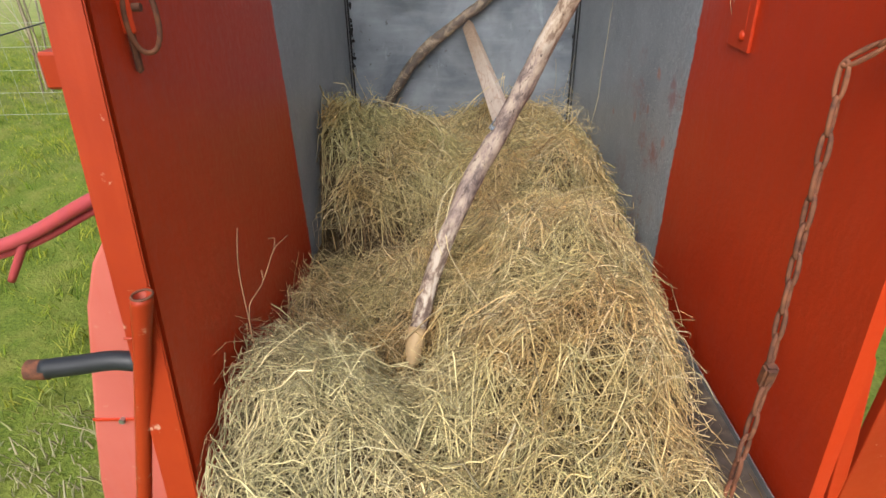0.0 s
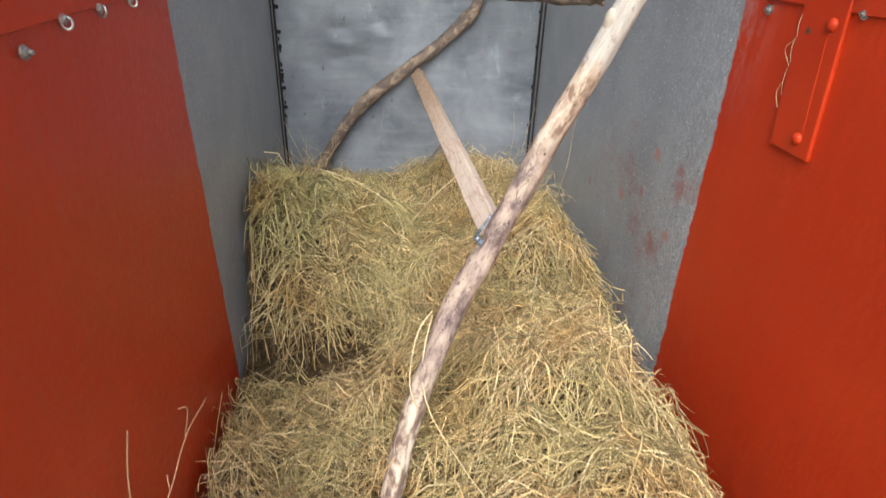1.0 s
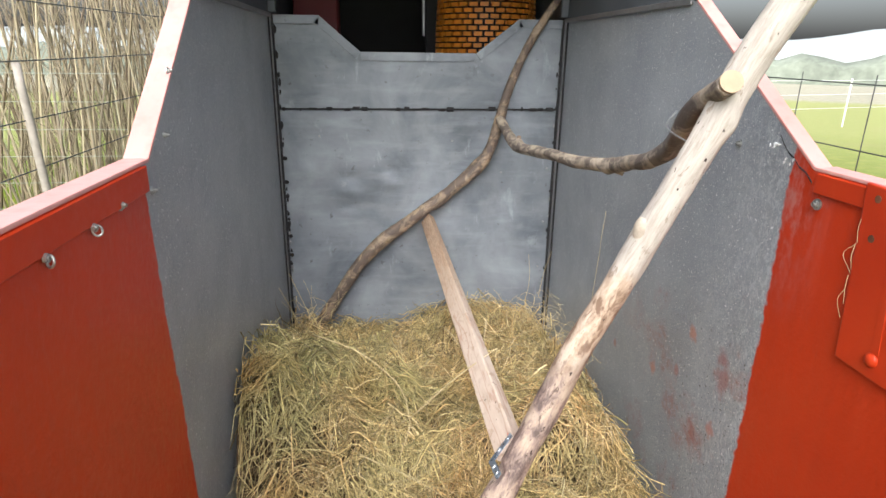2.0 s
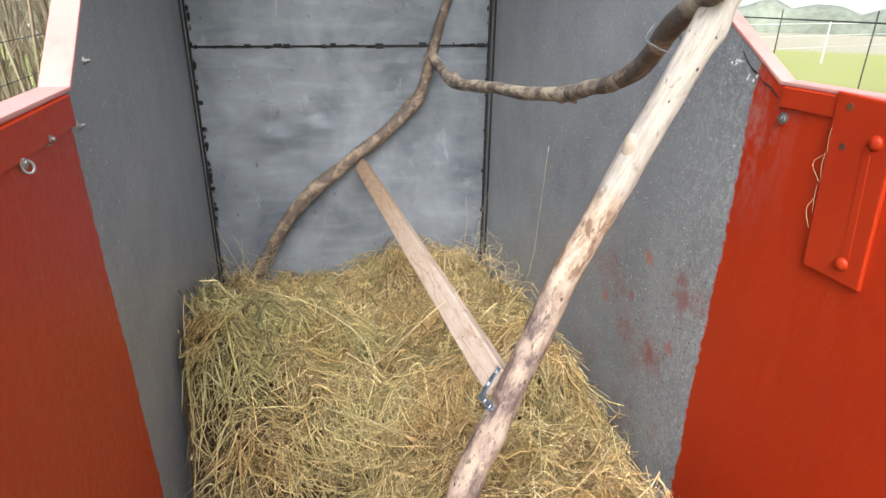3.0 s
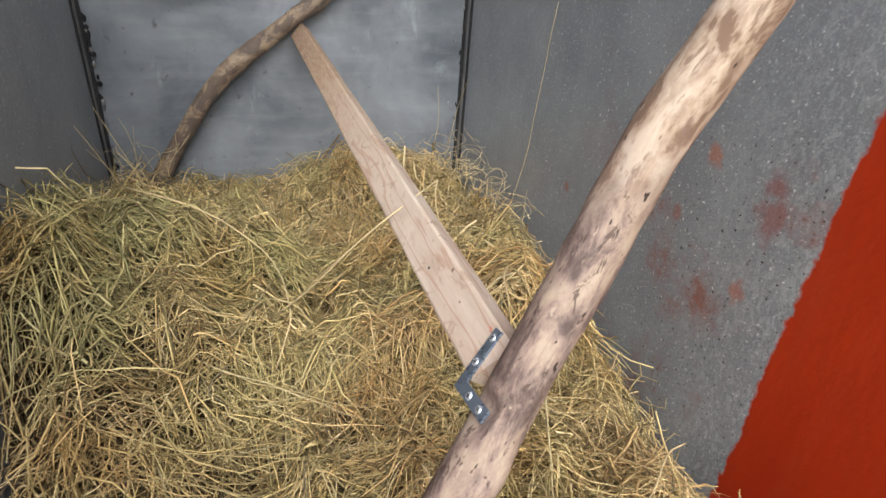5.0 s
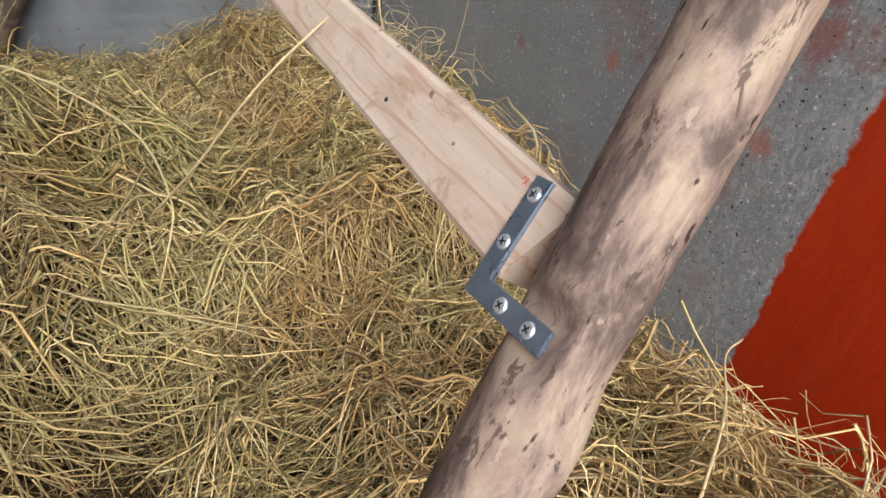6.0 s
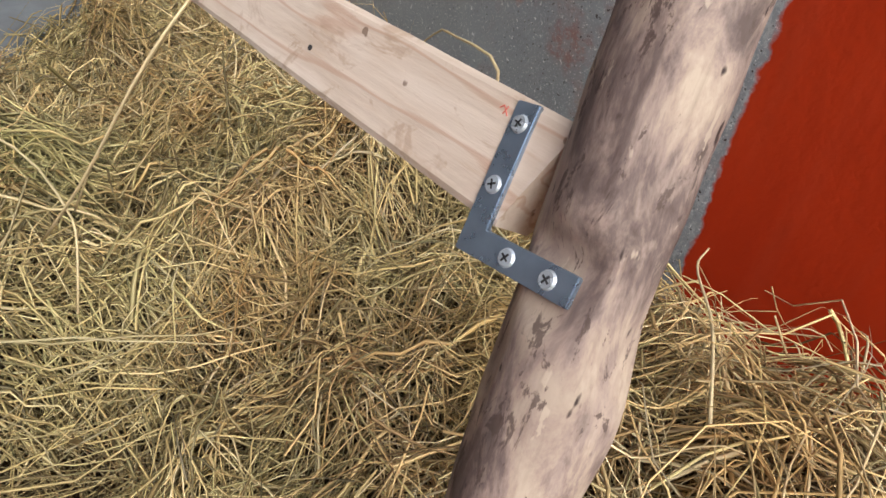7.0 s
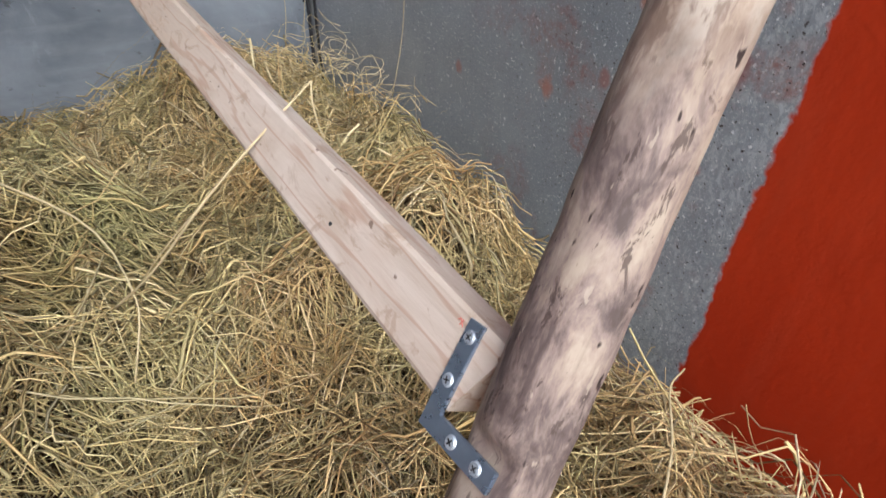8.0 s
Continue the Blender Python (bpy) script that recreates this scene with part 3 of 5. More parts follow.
def fast_mesh(name, verts, quads, mat):
    """A large mesh from numpy arrays of vertices and quads."""
    me = bpy.data.meshes.new(name)
    nv, nf = len(verts), len(quads)
    me.vertices.add(nv)
    me.vertices.foreach_set("co", np.ascontiguousarray(verts, dtype=np.float32).ravel())
    me.loops.add(nf * 4)
    me.loops.foreach_set("vertex_index", np.ascontiguousarray(quads, dtype=np.int32).ravel())
    me.polygons.add(nf)
    me.polygons.foreach_set("loop_start", np.arange(0, nf * 4, 4, dtype=np.int32))
    me.polygons.foreach_set("loop_total", np.full(nf, 4, dtype=np.int32))
    me.materials.append(mat)
    me.polygons.foreach_set("use_smooth", np.ones(nf, dtype=bool))
    me.update(calc_edges=True)
    me.validate()
    return me


def strands(name, c, half, thick, mat):
    """Many thin stalks. c: strands x points x 3; half, thick: per strand."""
    n, k, _ = c.shape
    t = np.gradient(c, axis=1)
    t /= np.linalg.norm(t, axis=2)[:, :, None] + 1e-9
    up = np.random.normal(0, 0.6, (n, 1, 3)) + np.array((0, 0, 1.0))
    side = np.cross(t, np.broadcast_to(up, t.shape))
    side /= np.linalg.norm(side, axis=2)[:, :, None] + 1e-9
    nor = np.cross(side, t)
    taper = np.linspace(1.0, 0.45, k)[None, :, None]
    h = half[:, None, None] * taper
    th = thick[:, None, None] * taper
    v = np.stack([c + side * h, c - side * h, c + nor * th], axis=2)
    base = (np.arange(n)[:, None] * k + np.arange(k - 1)[None, :])[:, :, None] * 3
    quads = []
    for a in range(3):
        b = (a + 1) % 3
        quads.append(np.concatenate([base + a, base + b, base + 3 + b, base + 3 + a], axis=2))
    q = np.stack(quads, axis=2).reshape(-1, 4)
    return fast_mesh(name, v.reshape(-1, 3), q, mat)


# ---------------------------------------------------------------- the machine's bay
HALF = 0.585
FLOOR = 0.50
TOP = 1.585
HOOD = 1.90


def ground():
    n = 60
    bm = bmesh.new()
    bmesh.ops.create_grid(bm, x_segments=n, y_segments=n, size=1.0)
    for v in bm.verts:
        x = math.copysign(abs(v.co.x) ** 2.6, v.co.x) * 400
        y = math.copysign(abs(v.co.y) ** 2.6, v.co.y) * 400
        near = math.exp(-(x * x + y * y) / 400)
        v.co = (x, y, -0.02 + near * 0.02 * noise.noise(Vector((x * 0.8, y * 0.8, 0))))
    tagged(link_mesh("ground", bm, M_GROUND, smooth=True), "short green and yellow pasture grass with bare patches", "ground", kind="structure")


def side_wall(name, s, corner_y, top_y, front_top, front_low, mat, label):
    """Sheet-steel side of the bay; s is -1 or 1."""
    prof = [(front_low, -0.03), (front_low, FLOOR - 0.12), (front_top, TOP), (corner_y, TOP), (top_y, HOOD), (0.06, HOOD), (0.06, -0.03)]
    bm = slab_bm(prof, 0, s * HALF, s * (HALF + 0.028), 0.0)
    return tagged(link_mesh(name, bm, mat), label, "wall", kind="structure")


def flange(name, s, pts, parent, mat):
    """The folded top edge of a side wall, turned outwards."""
    for (y0, z0), (y1, z1) in zip(pts[:-1], pts[1:]):
        reach = 0.042 if z1 == z0 or s < 0 else 0.033
        d = Vector((y1 - y0, z1 - z0)).normalized()
        nrm = Vector((-d.y, d.x)) * 0.007
        q = [(y0, z0), (y1, z1), (y1 + nrm.x, z1 + nrm.y), (y0 + nrm.x, z0 + nrm.y)]
        part(name, slab_bm(q, 0, s * (HALF - 0.001), s * (HALF + reach), 0.002), mat, parent, "red folded edge, sky sheen painted pink")


def walls():
    left = side_wall("wall_left", -1, -1.405, -1.0, -2.335, -2.47, M_LEFT, "steel side wall painted red at the front and grey behind")
    right = side_wall("wall_right", 1, -1.53, -1.03, -2.345, -2.43, M_RIGHT, "steel side wall, red paint meeting rust-spotted grey paint")
    flange("top_flange", -1, [(-2.335, TOP), (-1.405, TOP), (-1.0, HOOD)], left, M_RED_LIT)
    flange("top_flange", 1, [(-2.345, TOP), (-1.53, TOP), (-1.03, HOOD)], right, M_RED_LIT)
    # strip along the upper inside edge, lapped over the wall sheet
    part("lap_strip", box_bm((-HALF, -2.33, 1.538), (-HALF + 0.005, -1.43, 1.584), 0.002), M_RED_PLAIN, left)
    part("lap_strip", box_bm((HALF - 0.006, -2.33, 1.548), (HALF, -1.545, 1.584), 0.002), M_RED_PLAIN, right)
    # back wall of two sheets
    back = box_bm((-HALF, 0.012, FLOOR - 0.12), (HALF, 0.03, 1.545))
    back = tagged(link_mesh("wall_back", back, M_BACK), "dented silver-grey sheet back wall with dark welded seams", "wall", kind="structure")
    lower = bmesh.new()
    bmesh.ops.create_grid(lower, x_segments=90, y_segments=80, size=0.5)
    dents = [(-0.30, 1.27, 0.05, 0.02, 0.006), (-0.29, 1.20, 0.05, 0.016, -0.006), (-0.30, 1.14, 0.06, 0.02, 0.005), (-0.42, 1.1, 0.05, 0.05, 0.004),
             (0.22, 1.49, 0.03, 0.02, -0.005), (0.05, 0.92, 0.12, 0.08, 0.006), (0.3, 0.95, 0.08, 0.1, -0.005), (0.40, 1.16, 0.06, 0.05, 0.005),
             (0.5, 1.45, 0.05, 0.03, -0.005), (-0.1, 1.4, 0.2, 0.1, 0.006), (-0.13, 1.30, 0.03, 0.014, 0.006), (-0.12, 1.235, 0.035, 0.014, -0.006),
             (0.12, 1.08, 0.07, 0.04, 0.006), (0.44, 1.02, 0.05, 0.07, -0.006), (0.28, 1.20, 0.04, 0.06, 0.005), (-0.47, 1.30, 0.04, 0.03, -0.005)]
    for v in lower.verts:
        x, z = v.co.x * 2 * (HALF - 0.012), FLOOR - 0.1 + (v.co.y + 0.5) * (1.542 - FLOOR + 0.1)
        y = 0.004 + 0.004 * noise.noise(Vector((x * 3, z * 3, 1)))
        for dx, dz, sx, sz, h in dents:
            y += h * math.exp(-((x - dx) / sx) ** 2 - ((z - dz) / sz) ** 2)
        if abs(z - 1.542) < 0.02 or abs(abs(x) - HALF) < 0.03:
            y += 0.003 * noise.noise(Vector((x * 30, z * 30, 4)))
        v.co = (x, y, z)
    part("lower_sheet", lower, M_BACK, back, smooth=True)
    up = [(-0.572, 1.5525), (0.572, 1.5525), (0.572, 1.90), (0.392, 1.90), (0.222, 1.768), (-0.242, 1.768), (-0.398, 1.90), (-0.572, 1.90)]
    part("upper_sheet", slab_bm(up, 1, 0.002, 0.016, 0.002), M_BACK, back)
    # folded rim along the cut-out
    rim = [(-0.572, 1.90), (-0.398, 1.90), (-0.242, 1.768), (0.222, 1.768), (0.392, 1.90), (0.572, 1.90)]
    for (x0, z0), (x1, z1) in zip(rim[:-1], rim[1:]):
        d = Vector((x1 - x0, z1 - z0)).normalized()
        nn = Vector((d.y, -d.x)) * 0.030
        q = [(x0, z0 + 0.003), (x1, z1 + 0.003), (x1 + nn.x, z1 + nn.y), (x0 + nn.x, z0 + nn.y)]
        part("cutout_rim", slab_bm(q, 1, -0.005, 0.001, 0.001), M_BACK, back)
    part("weld_seam", box_bm((-0.575, 0.0, 1.546), (0.575, 0.012, 1.5525)), M_SEAM, back, "black welded joint")
    random.seed(3)
    for x in np.arange(-0.56, 0.56, 0.035):
        w = random.uniform(0.004, 0.034)
        if random.random() < 0.35:
            continue
        part("weld_bead", box_bm((x, -0.0035, 1.545 + random.uniform(-0.006, 0.004)), (x + w, 0.004, 1.552 + random.uniform(-0.003, 0.009)), 0.002), M_SEAM, back)
    # corner strips with the dark joint beside them
    for s in (-1, 1):
        part("corner_angle", box_bm((s * 0.584, -0.030, FLOOR - 0.1), (s * 0.578, -0.006, HOOD), 0.001), M_STEEL, back)
        part("corner_joint", box_bm((s * 0.5845, -0.006, FLOOR - 0.1), (s * 0.570, 0.003, HOOD)), M_SEAM, back)
        part("corner_joint", box_bm((s * 0.5845, -0.042, FLOOR - 0.1), (s * 0.580, -0.030, HOOD)), M_SEAM, back)
        for i in range(38 if s < 0 else 16):
            z = random.uniform(0.66, 1.88)
            r = random.uniform(0.003, 0.011 if s < 0 else 0.006)
            bm = bmesh.new()
            bmesh.ops.create_icosphere(bm, subdivisions=1, radius=r, matrix=Matrix.Translation((s * (0.568 - random.random() * 0.006), -0.002, z)) @ Matrix.Diagonal((0.8, 0.5, random.uniform(1, 2.4), 1)))
            part("weld_spatter", bm, M_SEAM if random.random() < 0.75 else M_STEEL, back, smooth=True)
    for z in (1.251, 1.016, 0.93, 1.35):
        part("seam_bolt", cyl_bm((-0.572, 0.004, z), (-0.558, -0.006, z), 0.008, 8), M_SEAM, back)
    for x, z in ((0.346, 1.284), (0.548, 1.30), (0.545, 1.06), (0.535, 0.848), (0.13, 1.42), (-0.42, 1.44)):
        part("rivet", cyl_bm((x, 0.012, z), (x, -0.003, z), 0.006, 10, 0.004), M_STEEL, back)


def floor_tray():
    bm = box_bm((-HALF, -2.46, FLOOR - 0.03), (HALF - 0.03, 0.012, FLOOR), 0.003)
    fl = tagged(link_mesh("floor", bm, M_FLOOR), "scuffed grey steel tray floor under the hay", "floor", kind="structure")
    part("floor_lip", box_bm((HALF - 0.034, -2.46, FLOOR - 0.02), (HALF - 0.030, -0.02, FLOOR + 0.016), 0.001), M_STEEL, fl, "bright steel edge")
    # near-black strip below the gap, painted with the gap's shade
    part("gutter", box_bm((HALF - 0.030, -2.46, FLOOR - 0.06), (HALF, 0.01, FLOOR - 0.05)), M_DARK, fl)


def hood():
    """Upper grey housing and the dark chamber behind the back wall."""
    for s, y0 in ((-1, -1.0), (1, -1.03)):
        bm = box_bm((s * HALF, y0, HOOD), (s * (HALF + 0.03), 1.30, 2.46), 0.002)
        w = tagged(link_mesh("wall_hood_left" if s < 0 else "wall_hood_right", bm, M_HOOD), "upper housing side of sheet steel, grey darkened for shade", "wall", kind="structure")
        part("joint_rail", box_bm((s * (HALF - 0.008), y0 + 0.01, HOOD - 0.008), (s * HALF, 0.0, HOOD + 0.008), 0.002), M_STEEL, w)
        part("front_trim", box_bm((s * (HALF - 0.006), y0 - 0.012, HOOD + 0.004), (s * (HALF + 0.045), y0 - 0.001, 2.46), 0.002), M_RED, w, "red front edge trim")
        part("inner_post", box_bm((s * HALF, -0.03, HOOD + 0.01), (s * (HALF - 0.03), 0.02, 2.44), 0.003), M_HOOD, w)
    # roof out of view, added to close and shade the housing
    tagged(link_mesh("ceiling", box_bm((-HALF - 0.03, -1.03, 2.461), (HALF + 0.03, 1.33, 2.49), 0.002), M_HOOD), "unseen sheet roof added over the housing", "ceiling", kind="structure")
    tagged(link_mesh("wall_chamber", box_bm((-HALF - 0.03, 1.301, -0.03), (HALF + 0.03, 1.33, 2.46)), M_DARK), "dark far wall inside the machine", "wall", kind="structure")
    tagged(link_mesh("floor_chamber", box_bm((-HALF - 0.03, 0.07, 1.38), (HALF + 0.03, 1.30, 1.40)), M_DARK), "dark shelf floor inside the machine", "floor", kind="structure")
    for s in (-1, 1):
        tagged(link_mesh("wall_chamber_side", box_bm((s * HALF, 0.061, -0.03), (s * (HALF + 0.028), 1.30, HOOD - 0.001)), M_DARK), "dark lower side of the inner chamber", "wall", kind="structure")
    box = thing("maroon_box", (-0.46, 0.55, 1.40), "maroon crate standing inside the dark chamber", "box")
    part("body", box_bm((-0.09, -0.1, 0), (0.11, 0.1, 0.66), 0.006), M_MAROON, box)
    part("lid", box_bm((-0.095, -0.105, 0.662), (0.115, 0.105, 0.69), 0.004), M_MAROON, box)
    rod = thing("steel_strut", (0.1, 0.62, 1.40), "dark upright machine strut with a pale edge", "strut")
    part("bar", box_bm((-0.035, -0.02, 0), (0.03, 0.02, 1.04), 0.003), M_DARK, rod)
    part("edge", box_bm((-0.052, -0.02, 0.45), (-0.038, 0.01, 1.04), 0.002), M_STEEL, rod)


def basket():
    """Round basket of woven orange strips, seen through the cut-out."""
    b = thing("woven_basket", (0.33, 0.42, 1.40), "orange woven basket standing inside the dark chamber", "basket")
    random.seed(5)
    rows, cols = 30, 30
    wall = bmesh.new()
    for r in range(rows):
        z = 0.02 + r * 0.024
        rad = 0.205 + 0.02 * math.sin(r / rows * 3.1)
        for c in range(cols):
            a = (c + 0.5 * (r % 2)) / cols * 2 * math.pi
            m = Matrix.Rotation(a, 4, "Z") @ Matrix.Translation((rad, 0, z)) @ Matrix.Diagonal((0.014, 0.036, 0.017, 1))
            bmesh.ops.create_cube(wall, size=1.0, matrix=m)
    part("weave", wall, M_ORANGE, b)
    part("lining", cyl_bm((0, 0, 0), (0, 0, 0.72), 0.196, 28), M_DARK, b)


# ---------------------------------------------------------------- hay
def smoothstep(a, b, x):
    t = np.clip((x - a) / (b - a), 0, 1)
    return t * t * (3 - 2 * t)


random.seed(29)
POCKETS = [(random.uniform(-0.55, 0.42), random.uniform(-2.4, -0.2), random.uniform(0.022, 0.05), random.uniform(0.02, 0.065)) for i in range(75)]
POCKETS += [(random.uniform(-0.50, 0.45), random.uniform(-1.25, -0.25), random.uniform(0.03, 0.06), random.uniform(0.05, 0.11)) for i in range(26)]
POCKETS += [(-0.30, -1.25, 0.10, 0.10), (-0.25, -1.33, 0.05, 0.05), (-0.43, -1.18, 0.05, 0.08), (-0.33, -1.16, 0.07, 0.11), (-0.36, -1.05, 0.05, 0.08), (-0.19, -1.25, 0.05, 0.07), (-0.215, -2.04, 0.06, 0.07)]


def hay_edge(y):
    """Where the hay ends towards the right-hand wall."""
    return 0.64 - 0.10 * smoothstep(-1.2, -1.55, y) - 0.01 * smoothstep(-1.65, -1.92, y) - 0.045 * smoothstep(-1.95, -2.2, y)


def wad_front(x):
    return -1.29 + 0.11 * smoothstep(-0.42, -0.12, x) + 0.015 * np.sin(x * 21)


def hay_height(x, y):
    """Top of the hay: a thick wad at the back, a mound on each side in front of it."""
    h = 0.60 + 0.03 * smoothstep(-1.9, -2.25, y)
    wad = smoothstep(-0.04, 0.04, y - wad_front(x)) * (1 - 0.86 * smoothstep(-1.1, -0.05, y))
    h = h + 0.345 * wad * (1 - 0.66 * smoothstep(-0.45, 0.02, x))
    h = h + 0.27 * np.exp(-((x - 0.19) / 0.28) ** 2 - ((y + 1.80) / (0.42 + 0.05 * smoothstep(-1.7, -1.9, y))) ** 2)
    h = h + 0.06 * np.exp(-((x - 0.15) / 0.22) ** 2 - ((y + 2.2) / 0.16) ** 2)
    h = h + 0.09 * np.exp(-((x - 0.32) / 0.20) ** 2 - ((y + 1.10) / 0.35) ** 2)
    h = h + 0.15 * np.exp(-((x + 0.44) / 0.22) ** 2 - ((y + 2.24) / 0.24) ** 2)
    # a tuft against the back wall, a sunken back corner beside it
    h = h + 0.085 * np.exp(-((x - 0.26) / 0.24) ** 4 - ((y + 0.20) / 0.16) ** 2) * smoothstep(-0.02, 0.10, x)
    h = h - 0.06 * np.exp(-((x + 0.10) / 0.26) ** 2 - ((y + 0.40 + 0.25 * x) / 0.055) ** 2)
    h = h - 0.07 * np.exp(-((x + 0.42) / 0.30) ** 2 - ((y + 0.02) / 0.22) ** 2)
    # the right-hand shoulder beside the red paint
    h = h + 0.055 * np.exp(-((x - 0.44) / 0.10) ** 2 - ((y + 1.78) / 0.20) ** 2)
    h = h - 0.10 * np.exp(-((x + 0.23) / 0.13) ** 2 - ((y + 2.00) / 0.13) ** 2)
    # hollows under the front of the wad and in its corner by the wall
    h = h - 0.17 * np.exp(-((x + 0.37) / 0.16) ** 2 - ((y - wad_front(x) + 0.075) / 0.09) ** 2)
    h = h - 0.35 * np.exp(-((x + 0.57) / 0.075) ** 2 - ((y + 1.25) / 0.12) ** 2)
    # clumps as it was forked in
    h = h + 0.026 * np.sin(x * 13 + 2 * np.sin(y * 5)) * np.cos(y * 11 + x * 4) + 0.028 * np.sin(x * 29 + 2 * np.sin(y * 13)) * np.sin(y * 25 - x * 9) + 0.022 * np.sin(x * 47 + 3 * np.sin(y * 19)) * np.sin(y * 41 + 2 * np.sin(x * 23))
    # small pockets between the forkfuls
    for qx, qy, qr, qd in POCKETS:
        h = h - qd * np.exp(-((x - qx) ** 2 + (y - qy) ** 2) / (qr * qr))
    # it falls away from the right-hand wall and at the open end
    wide = 0.20 - 0.04 * smoothstep(-1.3, -1.6, y)
    k = smoothstep(0.0, 1.0, (hay_edge(y) - x + 0.025 * np.sin(y * 23) + 0.02 * np.sin(y * 9 + 1)) / wide) * smoothstep(-2.60, -2.44, y - 0.03 * np.sin(x * 15))
    return 0.49 + (h - 0.49) * k


def bed_height(x, y):
    """The packed hay below the loose stalks."""
    z = hay_height(x, y)
    for dx, dy in ((0, -0.06), (0, 0.06), (0.05, 0), (-0.05, 0), (0.03, -0.04), (-0.03, -0.04)):
        z = np.minimum(z, hay_height(x + dx, y + dy))
    return np.maximum(z - 0.070, 0.40)


def hay():
    np.random.seed(11)
    nx, ny = 90, 190
    gx = np.linspace(-0.583, 0.583, nx)
    gy = np.linspace(-2.58, 0.0, ny)
    X, Y = np.meshgrid(gx, gy)
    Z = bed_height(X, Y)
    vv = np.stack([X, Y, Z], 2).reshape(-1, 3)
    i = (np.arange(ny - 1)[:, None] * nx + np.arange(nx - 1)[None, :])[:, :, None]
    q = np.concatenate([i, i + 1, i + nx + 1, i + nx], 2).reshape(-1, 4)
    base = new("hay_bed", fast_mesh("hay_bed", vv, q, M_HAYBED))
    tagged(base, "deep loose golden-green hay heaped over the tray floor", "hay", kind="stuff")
    # short brown chaff below, darkened as shade; single stalks thrown every way; a few small wisps that keep one lie
    n0, n1, wisps, per = 11000, 25000, 1000, 5
    m = wisps * per
    tx, ty = np.random.uniform(-0.56, 0.54, wisps), np.random.uniform(-2.52, -0.02, wisps)
    ta, tb = np.random.uniform(0, 2 * math.pi, wisps), np.random.normal(0, 6.0, wisps)
    tl, tz = np.random.uniform(0.08, 0.19, wisps), np.random.triangular(-0.030, 0.005, 0.035, wisps)
    head = np.repeat(ta, per)
    side, fore = np.random.normal(0, 0.010, m), np.random.normal(0, 0.04, m)
    x = np.concatenate([np.random.uniform(-0.57, 0.57, n0 + n1), np.repeat(tx, per) + np.cos(head) * fore - np.sin(head) * side])
    y = np.concatenate([np.random.uniform(-2.58, -0.01, n0 + n1), np.repeat(ty, per) + np.sin(head) * fore + np.cos(head) * side])
    ang = np.concatenate([np.random.uniform(0, 2 * math.pi, n0 + n1), head + np.random.normal(0, 0.35, m)])
    bend = np.concatenate([np.random.standard_t(3, n0 + n1) * 5.0, np.repeat(tb, per) + np.random.normal(0, 3.0, m)])
    bend = bend * np.where(np.random.random(len(x)) < 0.40, 0.2, 1.0)
    length = np.concatenate([np.clip(np.random.lognormal(-2.5, 0.4, n0), 0.03, 0.20), np.clip(np.random.lognormal(-1.98, 0.5, n1), 0.04, 0.36), np.repeat(tl, per) * np.random.uniform(0.55, 1.15, m)])
    off = np.concatenate([np.random.triangular(-0.11, -0.06, -0.02, n0), np.random.triangular(-0.09, -0.006, 0.038, n1), np.repeat(tz, per) + np.random.normal(0, 0.008, m)])
    n, k = len(x), 9
    s = np.linspace(-0.5, 0.5, k)[None, :] * length[:, None]
    kink = np.cumsum(np.random.normal(0, 1.0, (n, k)) * np.random.choice((0.03, 0.06, 0.14), n)[:, None], 1)
    a = ang[:, None] + bend[:, None] * s + kink - kink[:, k // 2:k // 2 + 1]
    step = length[:, None] / (k - 1)
    px = np.cumsum(np.cos(a) * step, 1)
    py = np.cumsum(np.sin(a) * step, 1)
    px = x[:, None] + px - px[:, k // 2:k // 2 + 1]
    py = y[:, None] + py - py[:, k // 2:k // 2 + 1]
    lim = 0.578 - np.random.random((n, 1)) * 0.03
    px = np.clip(px, -lim, lim)
    py = np.minimum(py, -0.008 - np.random.random((n, 1)) * 0.02)
    tilt = np.random.normal(0, 0.34, n)[:, None] * s
    arch = (0.25 - (s / length[:, None]) ** 2) * length[:, None] * np.random.uniform(-0.1, 0.40, n)[:, None]
    wave = np.cumsum(np.random.normal(0, 0.14, (n, k)), 1) * step
    pz = hay_height(px, py)
    # stalks are stiff: they bridge small hollows
    mean = pz.mean(1, keepdims=True)
    steep = np.clip(((pz.max(1) - pz.min(1)) / length - 0.6) / 0.6, 0, 1)[:, None]
    follow = 0.72 - 0.35 * steep
    pz = pz * follow + (1 - follow) * mean + off[:, None] + tilt + arch + wave
    # a few spring up, most of them in the far corners
    corner = np.exp(-((x - 0.50) / 0.08) ** 2 - ((y + 0.45) / 0.22) ** 2) + np.exp(-((x + 0.47) / 0.09) ** 2 - ((y + 0.15) / 0.12) ** 2)
    lift = np.random.random(n) < np.where(y < -1.1, 0.0, 0.012) + 0.22 * corner
    pz[lift] += ((s[lift] / length[lift][:, None] + 0.5) ** 1.3) * length[lift][:, None] * np.random.uniform(0.15, 0.7, lift.sum())[:, None]
    over = (px - hay_edge(py)).max(1) + 0.04
    keep = (pz.min(1) > 0.45) & (over < np.random.exponential(0.02, n))
    # few stalks bridge the hollows by the wad
    hollow = np.maximum(1.1 * np.exp(-((x + 0.56) / 0.080) ** 2 - ((y + 1.24) / 0.13) ** 2), 0.85 * np.exp(-((x + 0.38) / 0.15) ** 2 - ((y + 1.35) / 0.08) ** 2))
    hollow = np.maximum(hollow, 0.6 * np.exp(-((x + 0.36) / 0.11) ** 2 - ((y + 1.25) / 0.09) ** 2))
